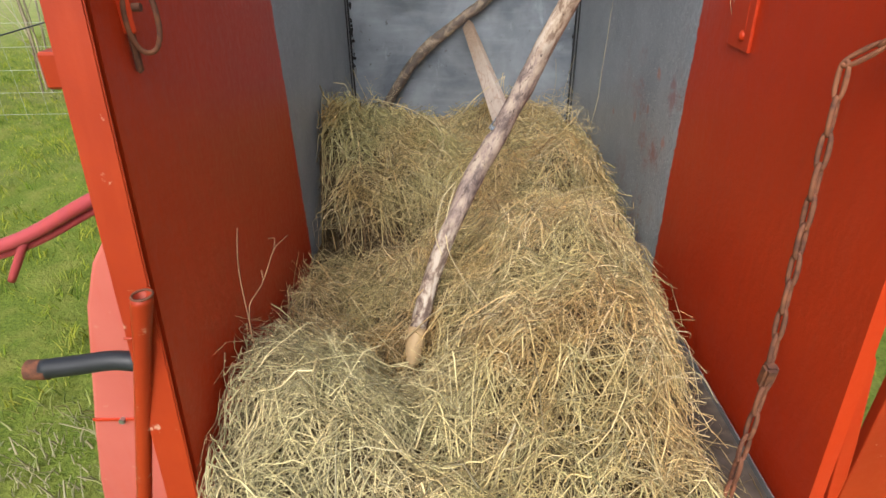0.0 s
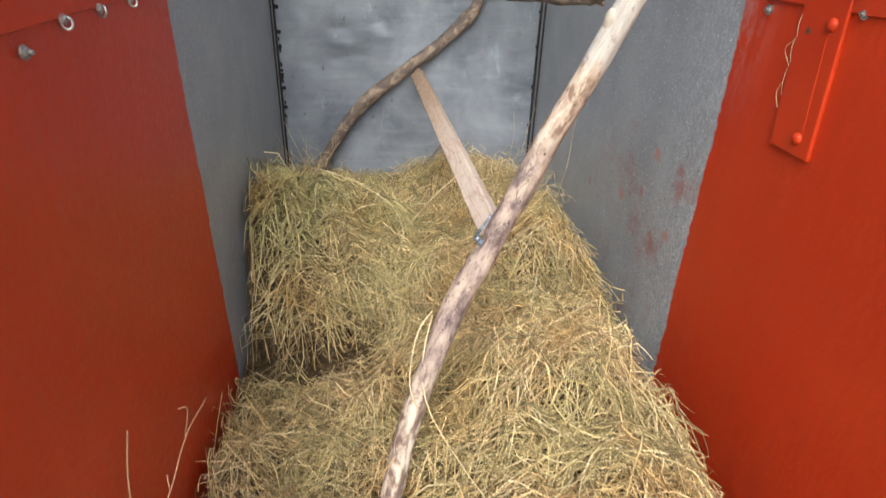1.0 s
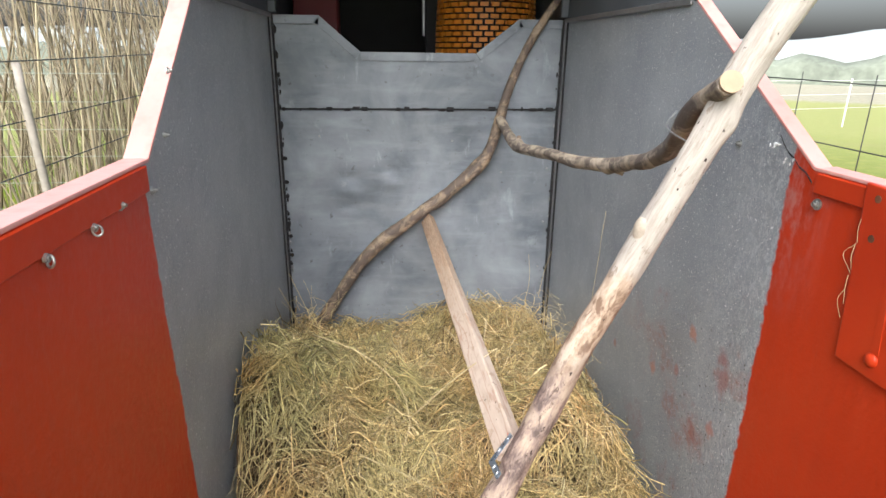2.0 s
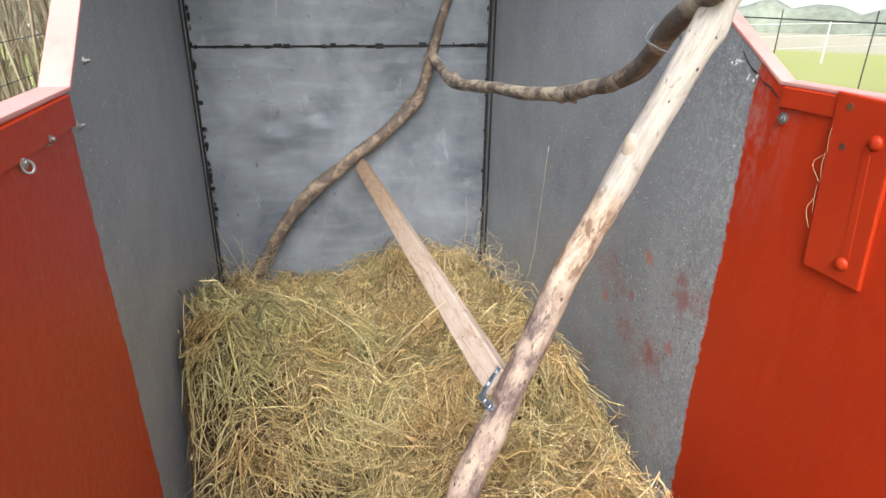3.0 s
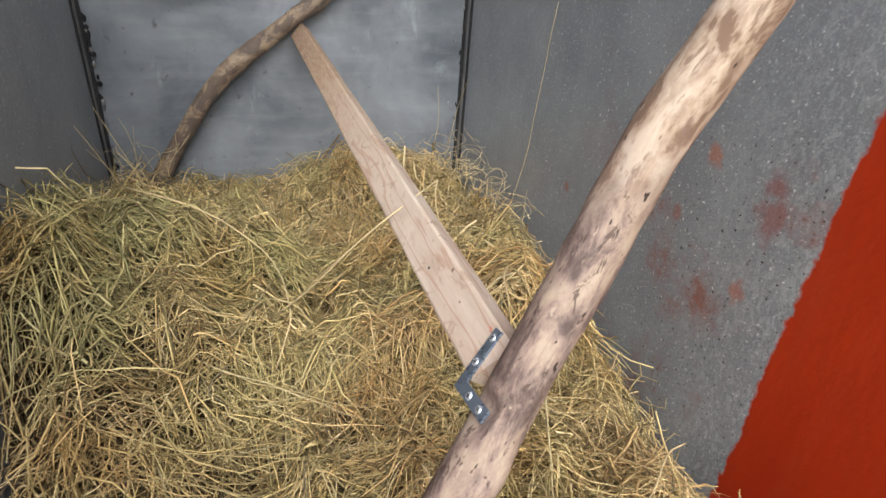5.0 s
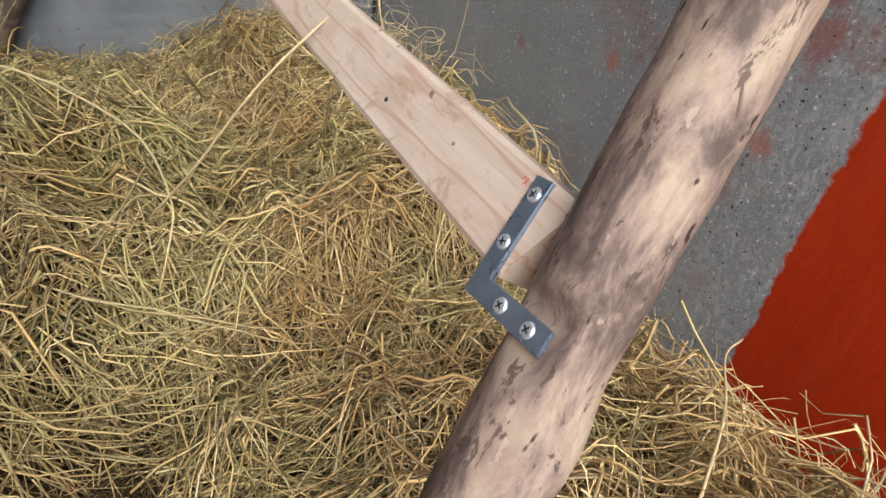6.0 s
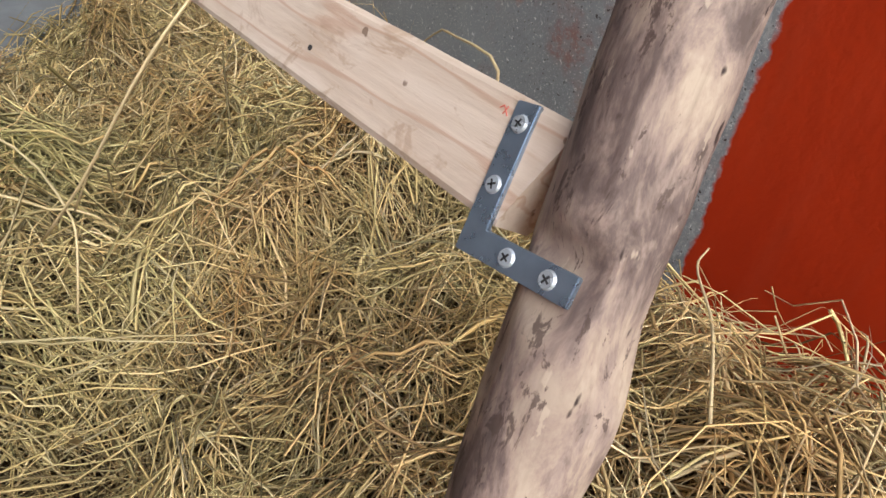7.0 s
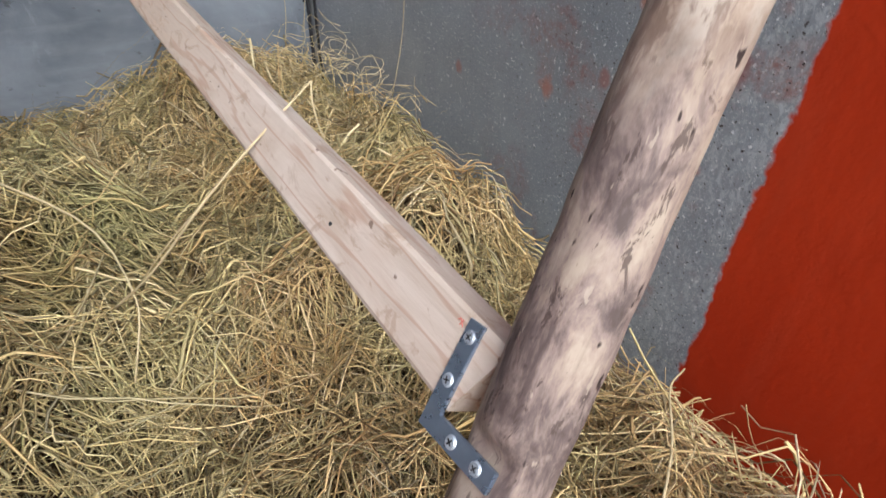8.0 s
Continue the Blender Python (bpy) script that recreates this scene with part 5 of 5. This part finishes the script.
def hex_bolt(x, y, z, s, r=0.0062):
    b = thing("hex_bolt", (x, y, z), "zinc hexagon bolt and washer in the wall", "bolt", "bolts on the wall")
    part("washer", cyl_bm((0, 0, 0), (s * -0.003, 0, 0), r * 1.3, 16), M_BOLT, b)
    part("head", cyl_bm((s * -0.003, 0, 0), (s * -0.007, 0, 0), r * 0.85, 6), M_BOLT, b)
    part("thread", cyl_bm((s * -0.007, 0, 0), (s * -0.011, 0, 0), r * 0.45, 10), M_BOLT, b)


def wall_ironwork():
    hex_bolt(-HALF + 0.005, -2.007, 1.517, -1)
    for y, spin in ((-1.898, 20), (-1.781, -25), (-1.653, 35)):
        eye_ring(-HALF + 0.004, y, 1.537, -1, 0.0074, spin)
    hex_bolt(-HALF, -1.549, 1.543, -1, 0.007)
    hex_bolt(-HALF, -1.41, 1.535, -1, 0.006)
    hex_bolt(-HALF, -1.31, 1.62, -1, 0.005)
    hex_bolt(-HALF, -1.25, 1.735, -1, 0.005)
    hex_bolt(HALF, -1.556, 1.530, 1, 0.008)
    hex_bolt(HALF, -1.30, 1.60, 1, 0.006)
    hex_bolt(HALF - 0.001, -1.80, 1.550, 1, 0.007)
    # torn seam under the lapped strip, with bright chipped specks beside it
    crack = thing("torn_seam", (HALF, -1.46, 1.60), "black torn seam in the painted sheet", "crack")
    run = [(-1.425, 1.634), (-1.436, 1.622), (-1.455, 1.607), (-1.472, 1.600), (-1.490, 1.586), (-1.512, 1.579), (-1.530, 1.566)]
    for i, ((y0, z0), (y1, z1)) in enumerate(zip(run[:-1], run[1:])):
        w = 0.0016 + 0.0014 * (i % 3)
        q = [(y0 + 1.46, z0 - 1.60), (y1 + 1.46, z1 - 1.60), (y1 + 1.46 - w * 0.5, z1 - 1.60 - w), (y0 + 1.46 - w * 0.5, z0 - 1.60 - w)]
        part("gash", slab_bm(q, 0, -0.0012, 0.001), M_SEAM, crack)
    random.seed(17)
    for y0, z0 in ((-1.412, 1.612), (-1.462, 1.590)):
        for i in range(7):
            y, z = y0 + random.uniform(-0.014, 0.014) + 1.46, z0 + random.uniform(-0.006, 0.006) - 1.60
            r = random.uniform(0.0012, 0.003)
            part("chip", slab_bm([(y - r, z), (y, z - r * 1.4), (y + r, z), (y, z + r)], 0, -0.0015, 0.0005), M_WHITE, crack)
    # raised hinge plate
    pl = thing("hinge_plate", (HALF, -1.73, 1.45), "red-painted steel plate riveted to the wall", "plate")
    q = [(0.072, 0.142), (-0.040, 0.136), (-0.057, -0.155), (0.053, -0.153)]
    part("plate", slab_bm(q, 0, -0.0092, 0.0, 0.003), M_RED_PLAIN, pl)
    part("pressed_rib", slab_bm([(0.0, 0.07), (-0.012, 0.07), (-0.028, -0.11), (-0.014, -0.11)], 0, -0.0102, -0.0088, 0.0005), M_RED_PLAIN, pl)
    for y, z in ((-1.746, 1.526), (-1.748, 1.328)):
        bm = bmesh.new()
        bmesh.ops.create_uvsphere(bm, u_segments=18, v_segments=10, radius=0.012, matrix=Matrix.Translation((-0.0092, y + 1.73, z - 1.45)) @ Matrix.Diagonal((0.7, 1, 1, 1)))
        part("rivet_head", bm, M_RED_PLAIN, pl, smooth=True)
    for y, z in ((-1.692, 1.509), (-1.687, 1.571)):
        part("hole", cyl_bm((-0.0097, y + 1.73, z - 1.45), (-0.0082, y + 1.73, z - 1.45), 0.0062, 16), M_RUST, pl)
    part("torn_corner", slab_bm([(-0.04, 0.136), (-0.078, 0.146), (-0.082, 0.136), (-0.04, 0.124)], 0, -0.016, -0.0095, 0.001), M_RED_PLAIN, pl)
    # hanging ring and hook near the open end
    hk = thing("hanging_ring", (-HALF, -2.270, 1.443), "rusty oval ring hung from a red staple", "ring")
    part("staple", box_bm((-0.002, -0.010, -0.005), (0.018, 0.010, 0.10), 0.003), M_RED_PLAIN, hk)
    m = Matrix.Translation((0.027, 0, 0.015)) @ Matrix.Rotation(radians(28), 4, "Z") @ Matrix.Rotation(radians(90), 4, "X") @ Matrix.Rotation(radians(90), 4, "Z")
    part("ring", ring_bm(m, 0.048, 0.021, 0.0042, 26, 8, square=0.9), M_RUST, hk, smooth=True)
    part("hasp", box_bm((0.003, -0.009, -0.062), (0.011, 0.007, -0.002), 0.004), M_RUST, hk)
    part("pin", cyl_bm((0.0, 0.0, 0.03), (0.03, 0.0, 0.03), 0.006, 10), M_RUST, hk)


def chain():
    ch = thing("chain", (0.52, -2.26, 1.40), "rusty iron chain hanging to the tray floor", "chain")
    base = Vector((0.52, -2.26, 1.40))
    rows = [Vector((0.560, -2.30, 1.44)), Vector((0.499, -2.249, 1.374)), Vector((0.445, -2.384, 0.832)), Vector((0.405, -2.44, 0.53))]
    seg, pos = [], 0
    pts = []
    for a, b in zip(rows[:-1], rows[1:]):
        k = max(2, int((b - a).length / 0.01))
        pts += [a.lerp(b, i / k) for i in range(k)]
    pts.append(rows[-1])
    acc, last, pitch = 0.0, pts[0], 0.051
    stations = [pts[0]]
    for p in pts[1:]:
        acc += (p - last).length
        last = p
        if acc >= pitch:
            stations.append(p)
            acc -= pitch
    random.seed(4)
    for i, (a, b) in enumerate(zip(stations[:-1], stations[1:])):
        d = (b - a).normalized()
        q = d.to_track_quat("X", "Z").to_matrix().to_4x4()
        spin = (90 if i % 2 else 0) + 40 + random.uniform(-14, 14)
        m = Matrix.Translation((a + b) / 2 - base) @ q @ Matrix.Rotation(radians(spin), 4, "X")
        part("link", ring_bm(m, 0.0292, 0.0070, 0.0046, 20, 7), M_RUST, ch, smooth=True)
    m = Matrix.Translation(Vector((0.447, -2.380, 0.86)) - base) @ Matrix.Rotation(radians(12), 4, "X") @ Matrix.Rotation(radians(-5), 4, "Y")
    bm = bmesh.new()
    bmesh.ops.create_cube(bm, size=1.0, matrix=m @ Matrix.Diagonal((0.024, 0.022, 0.055, 1)))
    bmesh.ops.bevel(bm, geom=bm.edges[:], offset=0.005, segments=2, affect="EDGES")
    part("shackle", bm, M_RUST, ch)
    hk = thing("chain_hook", (HALF, -2.30, 1.44), "red bracket tube holding the rusty chain", "bracket")
    part("tube", cyl_bm((-0.012, 0.02, -0.06), (-0.012, 0.0, 0.12), 0.017, 16), M_RED_PLAIN, hk, smooth=True)
    part("hook", ring_bm(Matrix.Translation((-0.03, 0, 0.0)) @ Matrix.Rotation(radians(90), 4, "X"), 0.02, 0.02, 0.005), M_RUST, hk, smooth=True)


# ---------------------------------------------------------------- open end of the machine
def post():
    """Leaning angle post that closes the front edge of the left-hand wall."""
    y_top, y_low = -2.335, -2.475
    p = thing("end_post", (-HALF, y_low, 0.38), "chipped red angle-iron post at the open end", "post")
    sl = (y_top - y_low) / (TOP - 0.38)
    z0, z1 = -0.3, 1.24
    for nm, corners, bev in (("face", ((-0.052, -0.022), (0.004, -0.022), (0.004, -0.016), (-0.052, -0.016)), 0.0022), ("side", ((-0.052, -0.016), (-0.046, -0.016), (-0.046, 0.06), (-0.052, 0.06)), 0.001)):
        bm = bmesh.new()
        lo = [bm.verts.new((x, sl * z0 + y, z0)) for x, y in corners]
        hi = [bm.verts.new((x, sl * z1 + y, z1)) for x, y in corners]
        bm.faces.new(lo[::-1])
        bm.faces.new(hi)
        for i in range(4):
            bm.faces.new((lo[i], lo[(i + 1) % 4], hi[(i + 1) % 4], hi[i]))
        bmesh.ops.bevel(bm, geom=bm.edges[:], offset=bev, segments=2, affect="EDGES")
        part(nm, bm, M_RED, p, "chipped orange-red paint" if nm == "face" else "")
    part("weld_scar", box_bm((-0.055, sl * 0.62 - 0.026, 0.62), (-0.012, sl * 0.62 - 0.020, 0.625), 0.002), M_RED, p)
    part("lug", box_bm((-0.085, 0.115, 1.0), (-0.03, 0.15, 1.05), 0.004), M_RED, p)
    # open-topped tube welded to the post
    bm = bmesh.new()
    rows = []
    for r, z in ((0.0135, -0.32), (0.0140, 0.62), (0.0165, 0.700), (0.0165, 0.712), (0.0125, 0.712), (0.0115, 0.66)):
        rows.append([bm.verts.new((0.004 - 0.25 * (0.715 - z) + r * math.cos(t), 0.036 + r * math.sin(t), z)) for t in (2 * math.pi * k / 20 for k in range(20))])
    for r0, r1 in zip(rows[:-1], rows[1:]):
        for k in range(20):
            bm.faces.new((r0[k], r0[(k + 1) % 20], r1[(k + 1) % 20], r1[k]))
    bm.faces.new(rows[-1])
    sock = part("socket_tube", bm, M_RED, p, "open-topped red tube with a rusty rim", smooth=True)
    part("rim", ring_bm(Matrix.Translation((0.004, 0.036, 0.713)), 0.0150, 0.0150, 0.0022, 20, 6, square=1.0), M_RUST, sock, smooth=True)


def outside_left():
    sh = thing("round_guard", (-0.63, -2.10, 0.0), "red rounded sheet guard beside the post, sunlit pink painted in", "guard")
    pts = [(0.0, 0.1), (0.0, 1.13)]
    for a, z in ((-0.08, 1.11), (-0.17, 1.05), (-0.24, 0.95), (-0.285, 0.84), (-0.32, 0.70), (-0.35, 0.58), (-0.385, 0.44), (-0.42, 0.28), (-0.45, 0.1)):
        pts.append((a, z))
    part("sheet", slab_bm(pts, 1, 0.0, 0.03, 0.008), M_GUARD, sh)
    part("seam", box_bm((-0.37, -0.004, 0.498), (-0.02, 0.0, 0.507), 0.001), M_RED_PLAIN, sh)
    part("bolt", cyl_bm((-0.296, 0.0, 0.502), (-0.296, -0.012, 0.502), 0.008, 6), M_BOLT, sh)
    h = thing("lever_pipe", (-0.72, -2.30, 0.85), "bent black pipe with a rusty open end", "pipe")
    tube("grip", [(0.04, 0.01, -0.06, 0.019), (0.025, 0.0, -0.01, 0.019), (-0.03, 0.0, 0.004, 0.019), (-0.11, 0.0, -0.006, 0.019), (-0.175, 0.0, -0.014, 0.019)], M_BLACK, h, n=24, sides=18)
    bm = bmesh.new()
    rows = []
    for r, x in ((0.0195, -0.165), (0.0195, -0.205), (0.015, -0.205), (0.015, -0.17)):
        rows.append([bm.verts.new((x, r * math.cos(t), -0.0155 + r * math.sin(t))) for t in (2 * math.pi * k / 20 for k in range(20))])
    for r0, r1 in zip(rows[:-1], rows[1:]):
        for k in range(20):
            bm.faces.new((r0[k], r0[(k + 1) % 20], r1[(k + 1) % 20], r1[k]))
    bm.faces.new(rows[-1])
    part("collar", bm, M_RUST, h, "rusty open pipe end", smooth=True)
    tube("stem", [(0.035, 0.01, -0.05, 0.016), (0.05, 0.02, -0.3, 0.016), (0.06, 0.02, -0.84, 0.016)], M_RED_PLAIN, h, n=10, sides=14)
    t = thing("tow_frame", (-1.3, -1.6, 0.8), "pink-red tubular frame standing out over the grass", "frame")
    tube("rail", [(-0.75, 0, -0.19, 0.021), (-0.18, 0, -0.082, 0.021), (0.17, 0, 0.078, 0.021), (0.58, 0, 0.262, 0.021)], M_PINK, t, n=24, sides=16)
    tube("rail", [(-0.75, 0.02, -0.235, 0.012), (-0.18, 0.02, -0.118, 0.012), (0.17, 0.02, 0.040, 0.012), (0.58, 0.02, 0.224, 0.012)], M_PINK, t, n=24, sides=12)
    tube("strut", [(-0.085, 0, -0.06, 0.013), (-0.13, 0, -0.13, 0.013), (-0.175, 0, -0.2, 0.012)], M_PINK, t, n=8, sides=12)
    tube("leg", [(0.56, 0, 0.25, 0.02), (0.57, 0, -0.2, 0.02), (0.57, 0, -0.82, 0.02)], M_PINK, t, n=8, sides=12)


M_PINK = red_paint("pink_red_paint", (0.44, 0.075, 0.085), (0.36, 0.05, 0.06), 0.2)


def outside_right():
    g = thing("side_guard", (0.70, -2.35, 0.0), "orange-red upright guard plate outside the wall", "guard")
    part("plate", slab_bm([(0.0, -0.02), (0.0, 1.06), (0.46, 1.06), (0.46, -0.02)], 1, -0.012, 0.012, 0.003), M_RED, g)
    part("strut", slab_bm([(-0.080, 0.93), (-0.048, 0.87), (-0.014, 0.66), (-0.001, 0.56), (-0.001, 0.38), (-0.028, 0.52), (-0.058, 0.76), (-0.082, 0.88)], 1, -0.012, 0.03, 0.004), M_RED_PLAIN, g, "dark red sloping strut")
    part("rear_panel", slab_bm([(-0.06, 0.0), (-0.06, 0.60), (0.045, 0.64), (0.10, 0.36), (0.10, 0.0)], 1, 0.10, 0.115, 0.003), M_RED_LIT, g, "pale pink panel")
    part("cross_bar", box_bm((-0.05, 0.014, 0.30), (0.09, 0.098, 0.34), 0.003), M_RED_PLAIN, g)
    w = thing("white_board", (0.80, -2.362, 0.0), "white plastic board fixed to the red guard plate", "board")
    part("panel", slab_bm([(-0.040, 0.648), (-0.050, 0.87), (0.20, 0.86), (0.20, 0.632)], 1, -0.016, -0.003, 0.004), M_WHITE, w)


def wire(name, a, b, r, mat, parent, sag=0.0):
    a, b = Vector(a), Vector(b)
    m = (a + b) / 2 - Vector((0, 0, sag))
    return tube(name, [(*a, r), (*m, r), (*b, r)], mat, parent, n=9, sides=5, cap=False)


def fences():
    f = thing("wire_fence", (-1.9, 0.0, 0.0), "plain wire fence on weathered posts along the machine", "fence")
    for z in (1.157, 1.40, 1.68, 1.96):
        wire("wire", (0, -3.5, z), (0, 6.0, z + 0.10), 0.0035, M_WIRE, f, 0.02)
    for y in (-3.4, 0.70):
        tube("post", [(0.06, y + 0.03, -0.03, 0.022), (0.03, y, 0.9, 0.021), (0.0, y - 0.01, 1.70, 0.019)], M_POST, f, n=12, sides=10, rough=0.1, seed=y)
    f = thing("mesh_fence", (-1.9, 2.0, 0.0), "pale square wire mesh fence across the field edge", "fence")
    for i in range(9):
        wire("wire", (-9.0, 0.0, 0.08 + i * 0.19), (-0.05, 0.0, 0.08 + i * 0.19), 0.0020, M_WIREPALE, f, 0.004)
    for i in range(46):
        wire("stay", (-0.1 - i * 0.195, 0.0, 0.03), (-0.1 - i * 0.195, 0.0, 1.62), 0.0013, M_WIREPALE, f)
    for x in (-4.6, -7.0):
        tube("post", [(x, 0.04, -0.03, 0.03), (x + 0.01, 0.04, 0.8, 0.028), (x, 0.04, 1.7, 0.026)], M_POST, f, n=10, sides=10, rough=0.1, seed=x)
    f = thing("mesh_fence", (2.1, 0.0, 0.0), "dark wire mesh fence along the machine", "fence")
    for i in range(6):
        wire("wire", (0, -3.5, 0.12 + i * 0.304), (0, 9.0, 0.20 + i * 0.304), 0.0034, M_WIRE, f, 0.01)
    for i in range(25):
        wire("stay", (0, -3.4 + i * 0.5, 0.03), (0, -3.4 + i * 0.5, 1.70), 0.0028, M_WIRE, f)
    for y in (-3.4, 2.55, 9.0):
        tube("post", [(0.04, y, -0.03, 0.03), (0.04, y, 0.9, 0.028), (0.05, y, 1.85, 0.026)], M_POST, f, n=10, sides=10, rough=0.1, seed=y)
    f = thing("paddock_fence", (9.0, 10.0, 0.0), "white posts and tapes of a distant paddock fence", "fence")
    for i in range(6):
        x = -6 + i * 4.6
        part("post", cyl_bm((x, x * 0.9 * 0.3 + 1.5, 0), (x, x * 0.27 + 1.5, 1.25), 0.022, 8), M_WHITE, f)
    for z in (0.5, 0.85, 1.2):
        wire("tape", (-9, -0.93, z), (19, 6.63, z), 0.006, M_WHITE, f)


def thicket():
    """Leafless upright stems behind the left-hand fence."""
    np.random.seed(21)
    n = 330
    k = 7
    x = np.random.uniform(-4.3, -0.9, n)
    y = np.random.uniform(3.0, 6.0, n) + (x + 4) * 0.1
    h = np.random.uniform(1.6, 4.2, n)
    lean = np.random.normal(0, 0.13, (n, 2))
    t = np.linspace(0, 1, k)[None, :]
    cx = x[:, None] + lean[:, :1] * h[:, None] * t ** 1.3 + np.random.normal(0, 0.012, (n, k))
    cy = y[:, None] + lean[:, 1:] * h[:, None] * t ** 1.3
    cz = h[:, None] * t
    r = np.random.uniform(0.007, 0.022, n)
    c = np.stack([cx, cy, cz], 2)
    ob = new("bare_thicket", strands("bare_thicket", c, r, r * 1.2, M_STEM))
    tagged(ob, "thicket of leafless pale brown stems behind the fence", "thicket", kind="stuff")
    m = 2600
    i = np.random.randint(0, n, m)
    j = np.random.randint(1, k - 1, m)
    p0 = c[i, j]
    d = np.stack([np.random.normal(0, 0.5, m), np.random.normal(0, 0.4, m), np.random.uniform(0.4, 1.3, m)], 1) * np.random.uniform(0.3, 0.8, m)[:, None]
    tt = np.linspace(0, 1, 4)[None, :, None]
    tw = p0[:, None, :] + d[:, None, :] * tt + np.random.normal(0, 0.015, (m, 4, 3)) * tt
    rr = np.random.uniform(0.002, 0.006, m)
    tws = new("twigs", strands("twigs", tw, rr, rr, M_STEM))
    tws.parent = ob
    tagged(tws, kind="stuff")


def grass():
    np.random.seed(31)
    n = 52000
    u = np.random.random(n)
    x = -0.75 - u ** 1.5 * 5.5
    y = np.random.uniform(-2.6, 6.5, n)
    n2 = 4000
    x = np.concatenate([x, np.random.uniform(0.75, 3.0, n2)])
    y = np.concatenate([y, np.random.uniform(-2.6, 2.0, n2)])
    n = n + n2
    clump = np.sin(x * 9 + 2 * np.sin(y * 5)) * np.sin(y * 8 + 1.5 * np.sin(x * 6)) + 0.6 * np.sin(x * 23 + y * 3) * np.sin(y * 21 - x * 4)
    h = np.random.uniform(0.015, 0.045, n) * np.clip(1.0 + 0.9 * clump, 0.35, 2.4)
    a = np.random.uniform(0, 2 * math.pi, n)
    lean = np.random.uniform(0.2, 1.2, n)
    t = np.array((0, 0.5, 1.0))[None, :]
    cx = x[:, None] + np.cos(a)[:, None] * h[:, None] * lean[:, None] * t ** 1.6
    cy = y[:, None] + np.sin(a)[:, None] * h[:, None] * lean[:, None] * t ** 1.6
    cz = -0.03 + h[:, None] * t * 1.2
    half = np.random.uniform(0.002, 0.0055, n)
    ob = new("grass", strands("grass", np.stack([cx, cy, cz], 2), half, half * 0.3, M_GRASS))
    tagged(ob, "short green and yellowish pasture grass blades", "grass", kind="stuff")


def distance():
    """Hedge and low hills along the horizon."""
    np.random.seed(41)
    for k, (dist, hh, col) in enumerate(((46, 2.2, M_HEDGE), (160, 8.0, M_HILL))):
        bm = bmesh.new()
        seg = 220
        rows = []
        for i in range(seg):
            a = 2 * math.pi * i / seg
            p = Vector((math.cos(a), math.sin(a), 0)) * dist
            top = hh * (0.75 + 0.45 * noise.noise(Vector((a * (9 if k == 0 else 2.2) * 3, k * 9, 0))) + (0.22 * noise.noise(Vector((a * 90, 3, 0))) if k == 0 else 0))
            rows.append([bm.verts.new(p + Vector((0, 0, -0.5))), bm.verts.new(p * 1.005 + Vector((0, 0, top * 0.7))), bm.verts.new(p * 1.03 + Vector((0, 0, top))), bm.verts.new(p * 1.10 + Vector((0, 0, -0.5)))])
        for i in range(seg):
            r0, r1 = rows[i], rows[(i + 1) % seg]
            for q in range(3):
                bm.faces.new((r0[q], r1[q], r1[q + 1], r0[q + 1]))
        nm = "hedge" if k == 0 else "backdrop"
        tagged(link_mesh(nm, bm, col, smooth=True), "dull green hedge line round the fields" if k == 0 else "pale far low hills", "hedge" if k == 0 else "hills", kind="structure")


# pale grey-blue puts distance haze into the hills' colour
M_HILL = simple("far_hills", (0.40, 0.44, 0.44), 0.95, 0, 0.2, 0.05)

ground()
walls()
floor_tray()
hood()
basket()
corner_brace(perch(), *batten())
wall_branch()
wall_ironwork()
chain()
post()
outside_left()
outside_right()
fences()
thicket()
distance()
grass()
hay()
stray_straws()
